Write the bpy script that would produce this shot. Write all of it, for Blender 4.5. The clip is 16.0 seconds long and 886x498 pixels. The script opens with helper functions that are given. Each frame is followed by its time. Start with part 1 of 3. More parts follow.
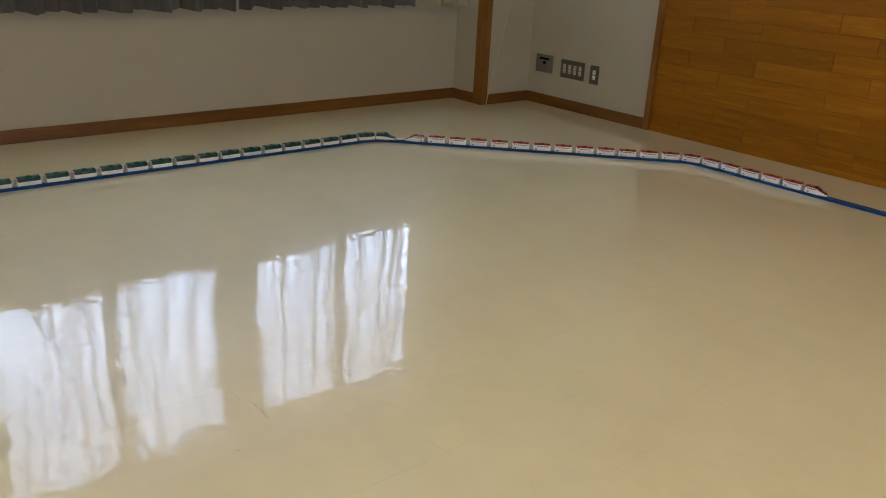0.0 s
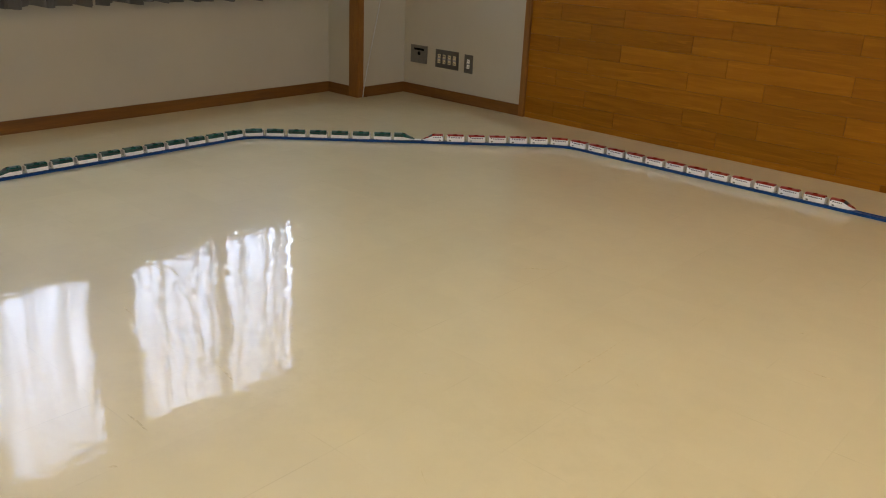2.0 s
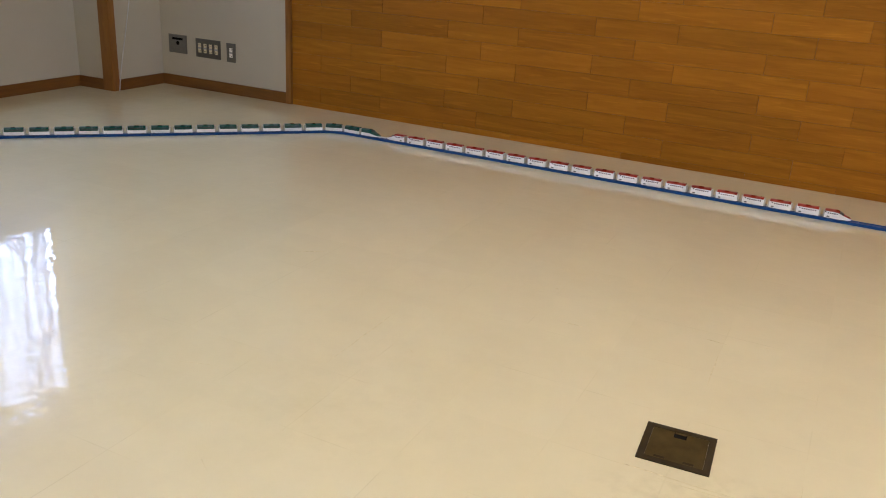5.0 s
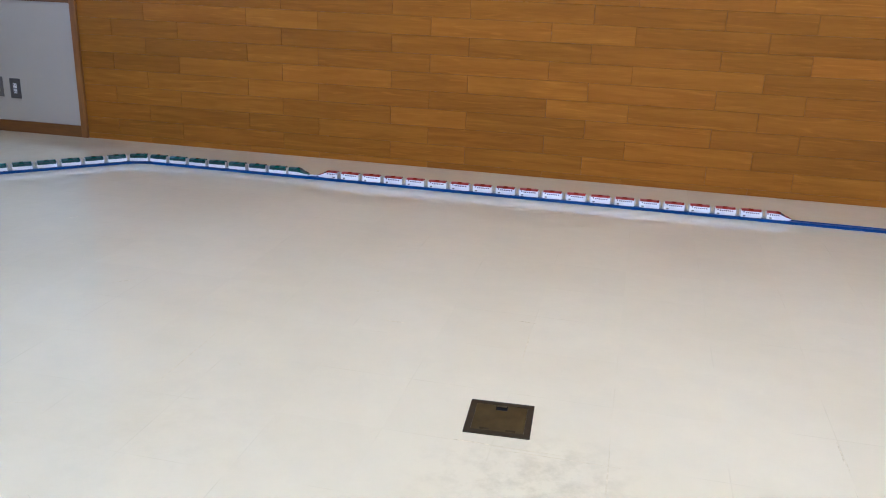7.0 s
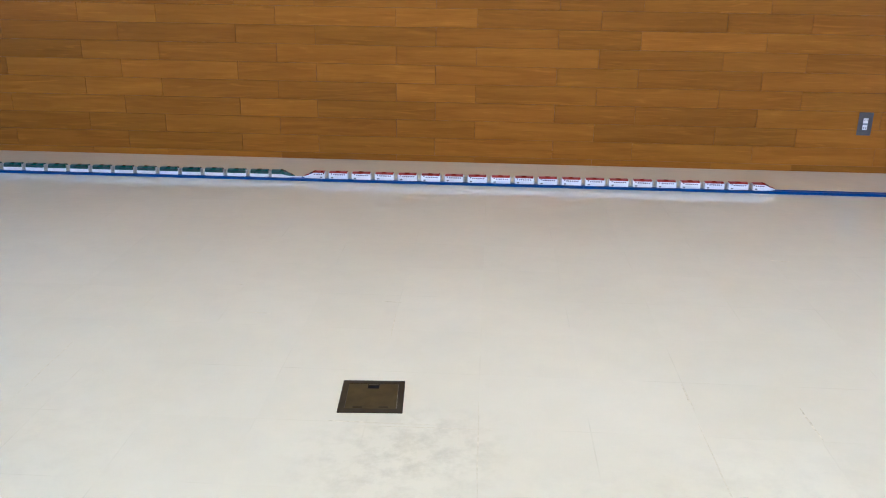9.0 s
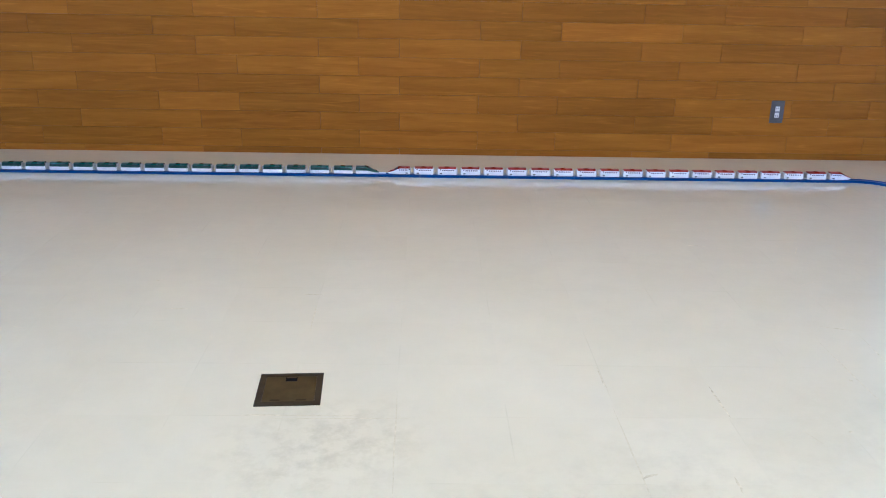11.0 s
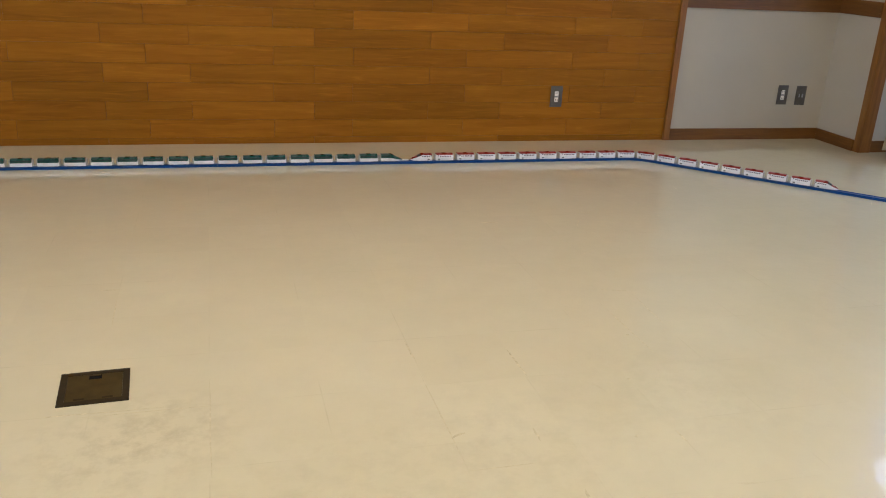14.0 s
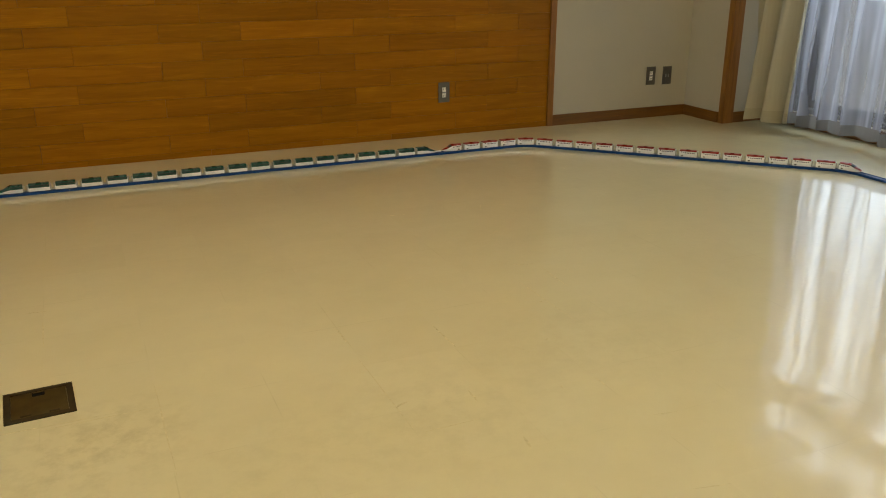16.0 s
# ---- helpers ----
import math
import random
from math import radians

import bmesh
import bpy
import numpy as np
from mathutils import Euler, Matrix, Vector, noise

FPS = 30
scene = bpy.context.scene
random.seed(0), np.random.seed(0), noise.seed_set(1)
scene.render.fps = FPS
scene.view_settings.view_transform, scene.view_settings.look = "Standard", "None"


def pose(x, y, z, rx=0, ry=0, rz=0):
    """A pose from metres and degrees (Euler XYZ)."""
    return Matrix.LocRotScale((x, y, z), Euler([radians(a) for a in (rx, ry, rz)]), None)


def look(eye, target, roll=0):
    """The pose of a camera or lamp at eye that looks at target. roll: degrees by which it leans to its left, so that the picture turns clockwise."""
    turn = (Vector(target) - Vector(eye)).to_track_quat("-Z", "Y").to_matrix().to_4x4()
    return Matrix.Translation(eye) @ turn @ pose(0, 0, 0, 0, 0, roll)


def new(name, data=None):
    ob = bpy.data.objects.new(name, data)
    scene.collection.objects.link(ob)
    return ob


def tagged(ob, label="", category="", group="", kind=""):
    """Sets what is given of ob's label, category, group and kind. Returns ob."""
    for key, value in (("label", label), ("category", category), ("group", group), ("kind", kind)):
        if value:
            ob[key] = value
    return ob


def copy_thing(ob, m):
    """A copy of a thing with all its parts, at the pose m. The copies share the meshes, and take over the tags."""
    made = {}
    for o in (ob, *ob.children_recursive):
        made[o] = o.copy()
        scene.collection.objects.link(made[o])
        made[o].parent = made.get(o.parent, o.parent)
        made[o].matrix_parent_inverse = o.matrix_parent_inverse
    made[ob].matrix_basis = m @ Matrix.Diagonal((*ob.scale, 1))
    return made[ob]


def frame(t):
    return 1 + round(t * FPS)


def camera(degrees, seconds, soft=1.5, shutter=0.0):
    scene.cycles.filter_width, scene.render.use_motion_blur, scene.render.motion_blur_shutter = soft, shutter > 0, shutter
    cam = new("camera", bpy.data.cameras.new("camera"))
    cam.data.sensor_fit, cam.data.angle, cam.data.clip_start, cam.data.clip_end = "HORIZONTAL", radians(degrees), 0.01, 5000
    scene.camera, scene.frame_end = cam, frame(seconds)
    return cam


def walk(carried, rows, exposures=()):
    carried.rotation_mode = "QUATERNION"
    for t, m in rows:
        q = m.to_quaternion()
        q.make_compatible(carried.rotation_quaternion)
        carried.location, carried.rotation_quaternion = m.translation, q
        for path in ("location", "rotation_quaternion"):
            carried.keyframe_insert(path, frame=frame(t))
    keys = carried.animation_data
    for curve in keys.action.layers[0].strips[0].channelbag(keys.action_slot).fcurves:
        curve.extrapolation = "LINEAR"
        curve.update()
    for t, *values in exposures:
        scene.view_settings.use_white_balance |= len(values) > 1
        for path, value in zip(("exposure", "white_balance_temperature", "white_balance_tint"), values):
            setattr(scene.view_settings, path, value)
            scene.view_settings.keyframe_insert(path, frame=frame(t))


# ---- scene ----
cam = camera(55.64, 16.0, soft=1.0)
PATH = [
    (0, (-0.08, -4.331, 1.093), (-1.492, -3.105, 0.386), 3.1),
    (0.5, (-0.113, -4.297, 1.088), (-1.488, -3.029, 0.379), 3.0),
    (1, (-0.113, -4.292, 1.084), (-1.441, -2.978, 0.37), 3.0),
    (1.5, (-0.095, -4.296, 1.081), (-1.382, -2.942, 0.365), 2.3),
    (2, (-0.076, -4.302, 1.078), (-1.301, -2.889, 0.37), 2.7),
    (2.5, (-0.063, -4.305, 1.078), (-1.216, -2.825, 0.383), 2.8),
    (3, (-0.047, -4.294, 1.08), (-1.121, -2.755, 0.39), 2.9),
    (3.5, (-0.038, -4.289, 1.072), (-1.034, -2.698, 0.383), 3.1),
    (4, (-0.03, -4.286, 1.071), (-0.955, -2.657, 0.372), 3.2),
    (6.5, (0.049, -4.407, 1.064), (-0.508, -2.602, 0.408), 2.8),
    (7, (0.054, -4.42, 1.052), (-0.367, -2.57, 0.417), 2.1),
    (7.5, (0.059, -4.432, 1.053), (-0.237, -2.559, 0.416), 1.8),
    (8, (0.064, -4.443, 1.056), (-0.127, -2.559, 0.413), 1.2),
    (8.5, (0.067, -4.468, 1.058), (-0.07, -2.581, 0.407), 0.9),
    (11, (0.129, -4.477, 1.05), (0.177, -2.594, 0.38), 1.1),
    (11.5, (0.146, -4.486, 1.052), (0.25, -2.603, 0.386), 1.3),
    (12, (0.15, -4.492, 1.056), (0.315, -2.614, 0.39), 1.7),
    (12.5, (0.156, -4.509, 1.052), (0.37, -2.637, 0.38), 2.0),
    (13, (0.158, -4.52, 1.05), (0.457, -2.661, 0.375), 2.5),
    (13.5, (0.15, -4.53, 1.049), (0.574, -2.697, 0.371), 3.3),
    (14, (0.11, -4.551, 1.056), (0.621, -2.741, 0.376), 3.0),
    (14.5, (0.077, -4.561, 1.062), (0.652, -2.766, 0.394), 2.3),
    (15, (0.049, -4.569, 1.058), (0.723, -2.807, 0.394), 2.3),
    (15.5, (0.017, -4.616, 1.056), (0.746, -2.875, 0.394), 1.2),
    (16, (-0.02, -4.68, 1.052), (0.735, -2.951, 0.389), -0.0),
]

# white balance and exposure of the clip's own camera, along the walk
EXPOSURES = [(0.0, -0.78, 6750, 16), (2.0, -0.58, 7150, 19), (3.0, -0.44, 6850, 18), (4.0, -0.34, 6850, 18), (6.3, -0.02, 4780, 29), (7.3, 0.11, 4690, 26), (11.0, 0.05, 4570, 24), (12.5, 0.02, 4720, 23), (13.5, -0.14, 5130, 23), (14.0, -0.38, 5950, 21), (14.5, -0.50, 6350, 17), (15.0, -0.78, 8100, 15), (16.0, -0.86, 8400, 7)]
walk(cam, [(t, look(e, g, r)) for t, e, g, r in PATH], EXPOSURES)

# ---- world, sun and window light ----
world = bpy.data.worlds.new("sky")
scene.world = world
world.use_nodes = True
wn = world.node_tree
sky = wn.nodes.new("ShaderNodeTexSky")
sky.sky_type = "NISHITA"
sky.sun_disc = False
sky.sun_elevation, sky.sun_rotation = radians(48), radians(10)
wn.links.new(sky.outputs[0], wn.nodes["Background"].inputs[0])
wn.nodes["Background"].inputs[1].default_value = 0.12
sun = new("sun", bpy.data.lights.new("sun", "SUN"))
sun.data.energy, sun.data.angle, sun.data.color = 1.5, radians(12), (1, 0.96, 0.9)
sun.matrix_world = look((1.2, 6.0, 7.0), (0, 0, 0))


def window_light(x, y0, y1, z0, z1, facing, watts, colour):
    """Area lamp set outside a window, in place of the sky light through it."""
    la = bpy.data.lights.new("window_light", "AREA")
    la.shape, la.size, la.size_y, la.energy, la.color = "RECTANGLE", abs(y1 - y0), z1 - z0, watts, colour
    y, z = (y0 + y1) / 2, (z0 + z1) / 2
    ob = new("window_light", la)
    la.spread = radians(150)
    ob.matrix_world = look((x, y, z), (x + facing, y, z))


# sky beyond the curtains; placed and weighted to fit the camera's view, weakest south
SKY = (0.53, 0.705, 1.0)
window_light(-5.25, -3.75, 0.10, 0.85, 2.6, 1, 195, SKY)
window_light(-5.25, -6.78, -3.80, 0.85, 2.6, 1, 68, SKY)
window_light(5.60, -2.6, 1.0, 0.72, 3.2, -1, 172, SKY)
window_light(5.60, -5.75, -2.7, 0.72, 3.2, -1, 58, SKY)
# glow of the unseen ceiling panels, added and tuned to brighten the room
ADDED_PANEL_GLOW, ADDED_PANEL_COLOUR = 12.7, (1.0, 0.885, 0.71)


# ---- materials ----
def nodes_of(name):
    m = bpy.data.materials.new(name)
    m.use_nodes = True
    return m, m.node_tree.nodes, m.node_tree.links, m.node_tree.nodes["Principled BSDF"]


def plain(name, colour, rough=0.5, metal=0.0, vary=0.1, scale=30.0, bump=0.05, fine=300.0, spec=0.5):
    """A surface whose colour and gloss drift at one scale and whose relief is at a finer one."""
    m, n, l, b = nodes_of(name)
    tc = n.new("ShaderNodeTexCoord")
    no = n.new("ShaderNodeTexNoise")
    no.inputs["Scale"].default_value, no.inputs["Detail"].default_value = scale, 5
    l.new(tc.outputs["Object"], no.inputs["Vector"])
    ramp = n.new("ShaderNodeValToRGB")
    ramp.color_ramp.elements[0].position, ramp.color_ramp.elements[1].position = 0.3, 0.7
    ramp.color_ramp.elements[0].color = (*[c * (1 - vary) for c in colour], 1)
    ramp.color_ramp.elements[1].color = (*[min(1, c * (1 + vary)) for c in colour], 1)
    l.new(no.outputs["Fac"], ramp.inputs["Fac"])
    l.new(ramp.outputs["Color"], b.inputs["Base Color"])
    mr = n.new("ShaderNodeMapRange")
    mr.inputs["To Min"].default_value, mr.inputs["To Max"].default_value = rough * 0.85, min(1, rough * 1.15)
    l.new(no.outputs["Fac"], mr.inputs["Value"])
    l.new(mr.outputs["Result"], b.inputs["Roughness"])
    b.inputs["Metallic"].default_value = metal
    b.inputs["Specular IOR Level"].default_value = spec
    if bump:
        fn = n.new("ShaderNodeTexNoise")
        fn.inputs["Scale"].default_value, fn.inputs["Detail"].default_value = fine, 3
        l.new(tc.outputs["Object"], fn.inputs["Vector"])
        bp = n.new("ShaderNodeBump")
        bp.inputs["Strength"].default_value, bp.inputs["Distance"].default_value = bump, 0.002
        l.new(fn.outputs["Fac"], bp.inputs["Height"])
        l.new(bp.outputs["Normal"], b.inputs["Normal"])
    return m


def wood(name, dark, light, rough=0.32, per_piece=0.3, long_axis="x"):
    """Oiled wood: grain drawn out along one axis, with every piece a little different."""
    m, n, l, b = nodes_of(name)
    tc, info = n.new("ShaderNodeTexCoord"), n.new("ShaderNodeObjectInfo")
    shift = n.new("ShaderNodeVectorMath")
    shift.operation = "MULTIPLY_ADD"
    comb = n.new("ShaderNodeCombineXYZ")
    for k in range(3):
        l.new(info.outputs["Random"], comb.inputs[k])
    l.new(comb.outputs[0], shift.inputs[0])
    shift.inputs[1].default_value = (37.0, 11.0, 23.0)
    l.new(tc.outputs["Object"], shift.inputs[2])
    mapping = n.new("ShaderNodeMapping")
    mapping.inputs["Scale"].default_value = {"x": (1.2, 9, 14), "y": (9, 1.2, 14), "z": (14, 9, 1.2)}[long_axis]
    l.new(shift.outputs[0], mapping.inputs["Vector"])
    big = n.new("ShaderNodeTexNoise")
    big.inputs["Scale"].default_value, big.inputs["Detail"].default_value, big.inputs["Distortion"].default_value = 1.6, 6, 1.1
    l.new(mapping.outputs[0], big.inputs["Vector"])
    fine = n.new("ShaderNodeTexNoise")
    fine.inputs["Scale"].default_value, fine.inputs["Detail"].default_value = 12, 4
    l.new(mapping.outputs[0], fine.inputs["Vector"])
    mix = n.new("ShaderNodeMath")
    mix.operation = "MULTIPLY_ADD"
    mix.inputs[1].default_value = 0.35
    l.new(fine.outputs["Fac"], mix.inputs[0])
    l.new(big.outputs["Fac"], mix.inputs[2])
    ramp = n.new("ShaderNodeValToRGB")
    ramp.color_ramp.elements[0].position, ramp.color_ramp.elements[1].position = 0.42, 0.92
    ramp.color_ramp.elements[0].color, ramp.color_ramp.elements[1].color = (*dark, 1), (*light, 1)
    l.new(mix.outputs[0], ramp.inputs["Fac"])
    # pale flecks of figure in some places
    stretch = n.new("ShaderNodeMapping")
    stretch.inputs["Scale"].default_value = {"x": (2.6, 30, 42), "y": (30, 2.6, 42), "z": (42, 30, 2.6)}[long_axis]
    l.new(shift.outputs[0], stretch.inputs["Vector"])
    figure = n.new("ShaderNodeTexNoise")
    figure.inputs["Scale"].default_value, figure.inputs["Detail"].default_value, figure.inputs["Distortion"].default_value = 1.0, 3, 2.2
    l.new(stretch.outputs[0], figure.inputs["Vector"])
    fleck = n.new("ShaderNodeMapRange")
    fleck.inputs["From Min"].default_value, fleck.inputs["From Max"].default_value = 0.58, 0.74
    fleck.inputs["To Max"].default_value = 0.5
    l.new(figure.outputs["Fac"], fleck.inputs["Value"])
    paler = n.new("ShaderNodeMix")
    paler.data_type = "RGBA"
    l.new(fleck.outputs["Result"], paler.inputs["Factor"])
    l.new(ramp.outputs["Color"], paler.inputs["A"])
    paler.inputs["B"].default_value = (*[min(1, c * 1.35) for c in light], 1)
    hsv = n.new("ShaderNodeHueSaturation")
    hue = n.new("ShaderNodeMapRange")
    hue.inputs["To Min"].default_value, hue.inputs["To Max"].default_value = 0.5 - per_piece * 0.010, 0.5 + per_piece * 0.010
    other = n.new("ShaderNodeTexWhiteNoise")
    other.noise_dimensions = "1D"
    l.new(info.outputs["Random"], other.inputs["W"])
    l.new(other.outputs["Value"], hue.inputs["Value"])
    l.new(hue.outputs["Result"], hsv.inputs["Hue"])
    val = n.new("ShaderNodeMapRange")
    val.inputs["To Min"].default_value, val.inputs["To Max"].default_value = 1 - per_piece, 1 + per_piece * 0.9
    l.new(info.outputs["Random"], val.inputs["Value"])
    l.new(val.outputs["Result"], hsv.inputs["Value"])
    l.new(paler.outputs["Result"], hsv.inputs["Color"])
    l.new(hsv.outputs["Color"], b.inputs["Base Color"])
    rr = n.new("ShaderNodeMapRange")
    rr.inputs["To Min"].default_value, rr.inputs["To Max"].default_value = rough * 0.8, rough * 1.3
    l.new(fine.outputs["Fac"], rr.inputs["Value"])
    l.new(rr.outputs["Result"], b.inputs["Roughness"])
    bp = n.new("ShaderNodeBump")
    bp.inputs["Strength"].default_value, bp.inputs["Distance"].default_value = 0.12, 0.002
    l.new(fine.outputs["Fac"], bp.inputs["Height"])
    l.new(bp.outputs["Normal"], b.inputs["Normal"])
    return m


def vinyl_floor():
    """Waxed cream vinyl: soft clouds of tone, faint dirt, and a skin that is not quite flat."""
    m, n, l, b = nodes_of("waxed_vinyl")
    tc = n.new("ShaderNodeTexCoord")

    def noise_at(scale, detail=4, rough=0.55):
        t = n.new("ShaderNodeTexNoise")
        t.inputs["Scale"].default_value, t.inputs["Detail"].default_value, t.inputs["Roughness"].default_value = scale, detail, rough
        l.new(tc.outputs["Object"], t.inputs["Vector"])
        return t

    # square tiles, each a shade of its own and laid a hair out of level
    cell = n.new("ShaderNodeVectorMath")
    cell.operation = "MULTIPLY_ADD"
    cell.inputs[1].default_value = (1 / TILE, 1 / TILE, 0)
    cell.inputs[2].default_value = (-0.068 / TILE, 2.722 / TILE, 0)
    l.new(tc.outputs["Object"], cell.inputs[0])
    index, within = n.new("ShaderNodeVectorMath"), n.new("ShaderNodeVectorMath")
    index.operation, within.operation = "FLOOR", "FRACTION"
    l.new(cell.outputs[0], index.inputs[0])
    l.new(cell.outputs[0], within.inputs[0])
    chance = n.new("ShaderNodeTexWhiteNoise")
    chance.noise_dimensions = "2D"
    l.new(index.outputs[0], chance.inputs["Vector"])
    split = n.new("ShaderNodeSeparateXYZ")
    l.new(within.outputs[0], split.inputs[0])

    def edge_of(axis):
        fold = n.new("ShaderNodeMath")
        fold.operation = "PINGPONG"
        fold.inputs[1].default_value = 0.5
        l.new(split.outputs[axis], fold.inputs[0])
        return fold

    gap = n.new("ShaderNodeMath")
    gap.operation = "MINIMUM"
    l.new(edge_of("X").outputs[0], gap.inputs[0])
    l.new(edge_of("Y").outputs[0], gap.inputs[1])
    joint = n.new("ShaderNodeMapRange")
    joint.inputs["From Min"].default_value, joint.inputs["From Max"].default_value = 0.002, 0.009
    joint.inputs["To Min"].default_value, joint.inputs["To Max"].default_value = 0.22, 0.0
    l.new(gap.outputs[0], joint.inputs["Value"])
    worn = n.new("ShaderNodeMapRange")
    worn.inputs["From Min"].default_value, worn.inputs["From Max"].default_value = 0.50, 0.66
    l.new(noise_at(4.3, 5, 0.6).outputs["Fac"], worn.inputs["Value"])
    seam = n.new("ShaderNodeMath")
    seam.operation = "MULTIPLY"
    l.new(joint.outputs["Result"], seam.inputs[0])
    l.new(worn.outputs["Result"], seam.inputs[1])

    cloud, spot = noise_at(1.7, 4, 0.5), noise_at(7, 6, 0.6)
    base = n.new("ShaderNodeValToRGB")
    base.color_ramp.elements[0].position, base.color_ramp.elements[1].position = 0.3, 0.7
    base.color_ramp.elements[0].color, base.color_ramp.elements[1].color = (*FLOOR_DARK, 1), (*FLOOR_LIGHT, 1)
    tone = n.new("ShaderNodeMath")
    tone.operation = "MULTIPLY_ADD"
    tone.inputs[1].default_value = 0.16
    l.new(chance.outputs["Value"], tone.inputs[0])
    less = n.new("ShaderNodeMath")
    less.operation = "SUBTRACT"
    less.inputs[1].default_value = 0.08
    l.new(cloud.outputs["Fac"], less.inputs[0])
    l.new(less.outputs[0], tone.inputs[2])
    l.new(tone.outputs[0], base.inputs["Fac"])
    # a very faint veil of dirt, and greyer trodden patches
    veil = n.new("ShaderNodeMapRange")
    veil.inputs["From Min"].default_value, veil.inputs["From Max"].default_value = 0.35, 0.75
    veil.inputs["To Min"].default_value, veil.inputs["To Max"].default_value = 0.0, 0.10
    l.new(spot.outputs["Fac"], veil.inputs["Value"])
    smudge = noise_at(16, 8, 0.66)
    patch = n.new("ShaderNodeMath")
    patch.operation = "ADD"
    l.new(veil.outputs["Result"], patch.inputs[0])
    l.new(seam.outputs[0], patch.inputs[1])
    for px, py, pr, pa in ((-0.13, -2.88, 0.27, 0.42), (0.02, -2.78, 0.20, 0.2), (0.70, -3.02, 0.42, 0.20), (0.25, -3.12, 0.35, 0.16), (-0.95, -2.85, 0.45, 0.10), (-1.75, -3.2, 0.5, 0.18), (1.25, -2.85, 0.4, 0.16)):
        far = n.new("ShaderNodeVectorMath")
        far.operation = "DISTANCE"
        far.inputs[1].default_value = (px, py, 0)
        l.new(tc.outputs["Object"], far.inputs[0])
        near = n.new("ShaderNodeMapRange")
        near.inputs["From Min"].default_value, near.inputs["From Max"].default_value = 0.05, pr
        near.inputs["To Min"].default_value, near.inputs["To Max"].default_value = pa, 0.0
        l.new(far.outputs["Value"], near.inputs["Value"])
        cut = n.new("ShaderNodeMapRange")
        cut.inputs["From Min"].default_value, cut.inputs["From Max"].default_value = 0.44, 0.66
        l.new(smudge.outputs["Fac"], cut.inputs["Value"])
        both = n.new("ShaderNodeMath")
        both.operation = "MULTIPLY"
        l.new(near.outputs["Result"], both.inputs[0])
        l.new(cut.outputs["Result"], both.inputs[1])
        add = n.new("ShaderNodeMath")
        add.operation, add.use_clamp = "ADD", True
        l.new(patch.outputs[0], add.inputs[0])
        l.new(both.outputs[0], add.inputs[1])
        patch = add
    mix = n.new("ShaderNodeMix")
    mix.data_type = "RGBA"
    l.new(patch.outputs[0], mix.inputs["Factor"])
    l.new(base.outputs["Color"], mix.inputs["A"])
    mix.inputs["B"].default_value = (0.43, 0.375, 0.215, 1)
    l.new(mix.outputs["Result"], b.inputs["Base Color"])
    b.inputs["Roughness"].default_value = 0.35
    b.inputs["Specular IOR Level"].default_value = 0.25
    tilt = n.new("ShaderNodeVectorMath")
    tilt.operation = "MULTIPLY_ADD"
    tilt.inputs[1].default_value = (0.011, 0.011, 0.0)
    tilt.inputs[2].default_value = (-0.0055, -0.0055, 1.0)
    l.new(chance.outputs["Color"], tilt.inputs[0])
    level = n.new("ShaderNodeVectorMath")
    level.operation = "NORMALIZE"
    l.new(tilt.outputs[0], level.inputs[0])
    wave, ripple = noise_at(5.2, 1.5), noise_at(30, 1.5)
    b1, b2 = n.new("ShaderNodeBump"), n.new("ShaderNodeBump")
    b1.inputs["Strength"].default_value, b1.inputs["Distance"].default_value = 0.42, 0.0036
    b2.inputs["Strength"].default_value, b2.inputs["Distance"].default_value = 0.42, 0.0009
    l.new(level.outputs[0], b1.inputs["Normal"])
    l.new(wave.outputs["Fac"], b1.inputs["Height"])
    l.new(ripple.outputs["Fac"], b2.inputs["Height"])
    l.new(b1.outputs["Normal"], b2.inputs["Normal"])
    l.new(b2.outputs["Normal"], b.inputs["Normal"])
    l.new(b2.outputs["Normal"], b.inputs["Coat Normal"])
    b.inputs["Coat Weight"].default_value, b.inputs["Coat IOR"].default_value = 1.0, 1.68
    b.inputs["Coat Roughness"].default_value = 0.016
    return m


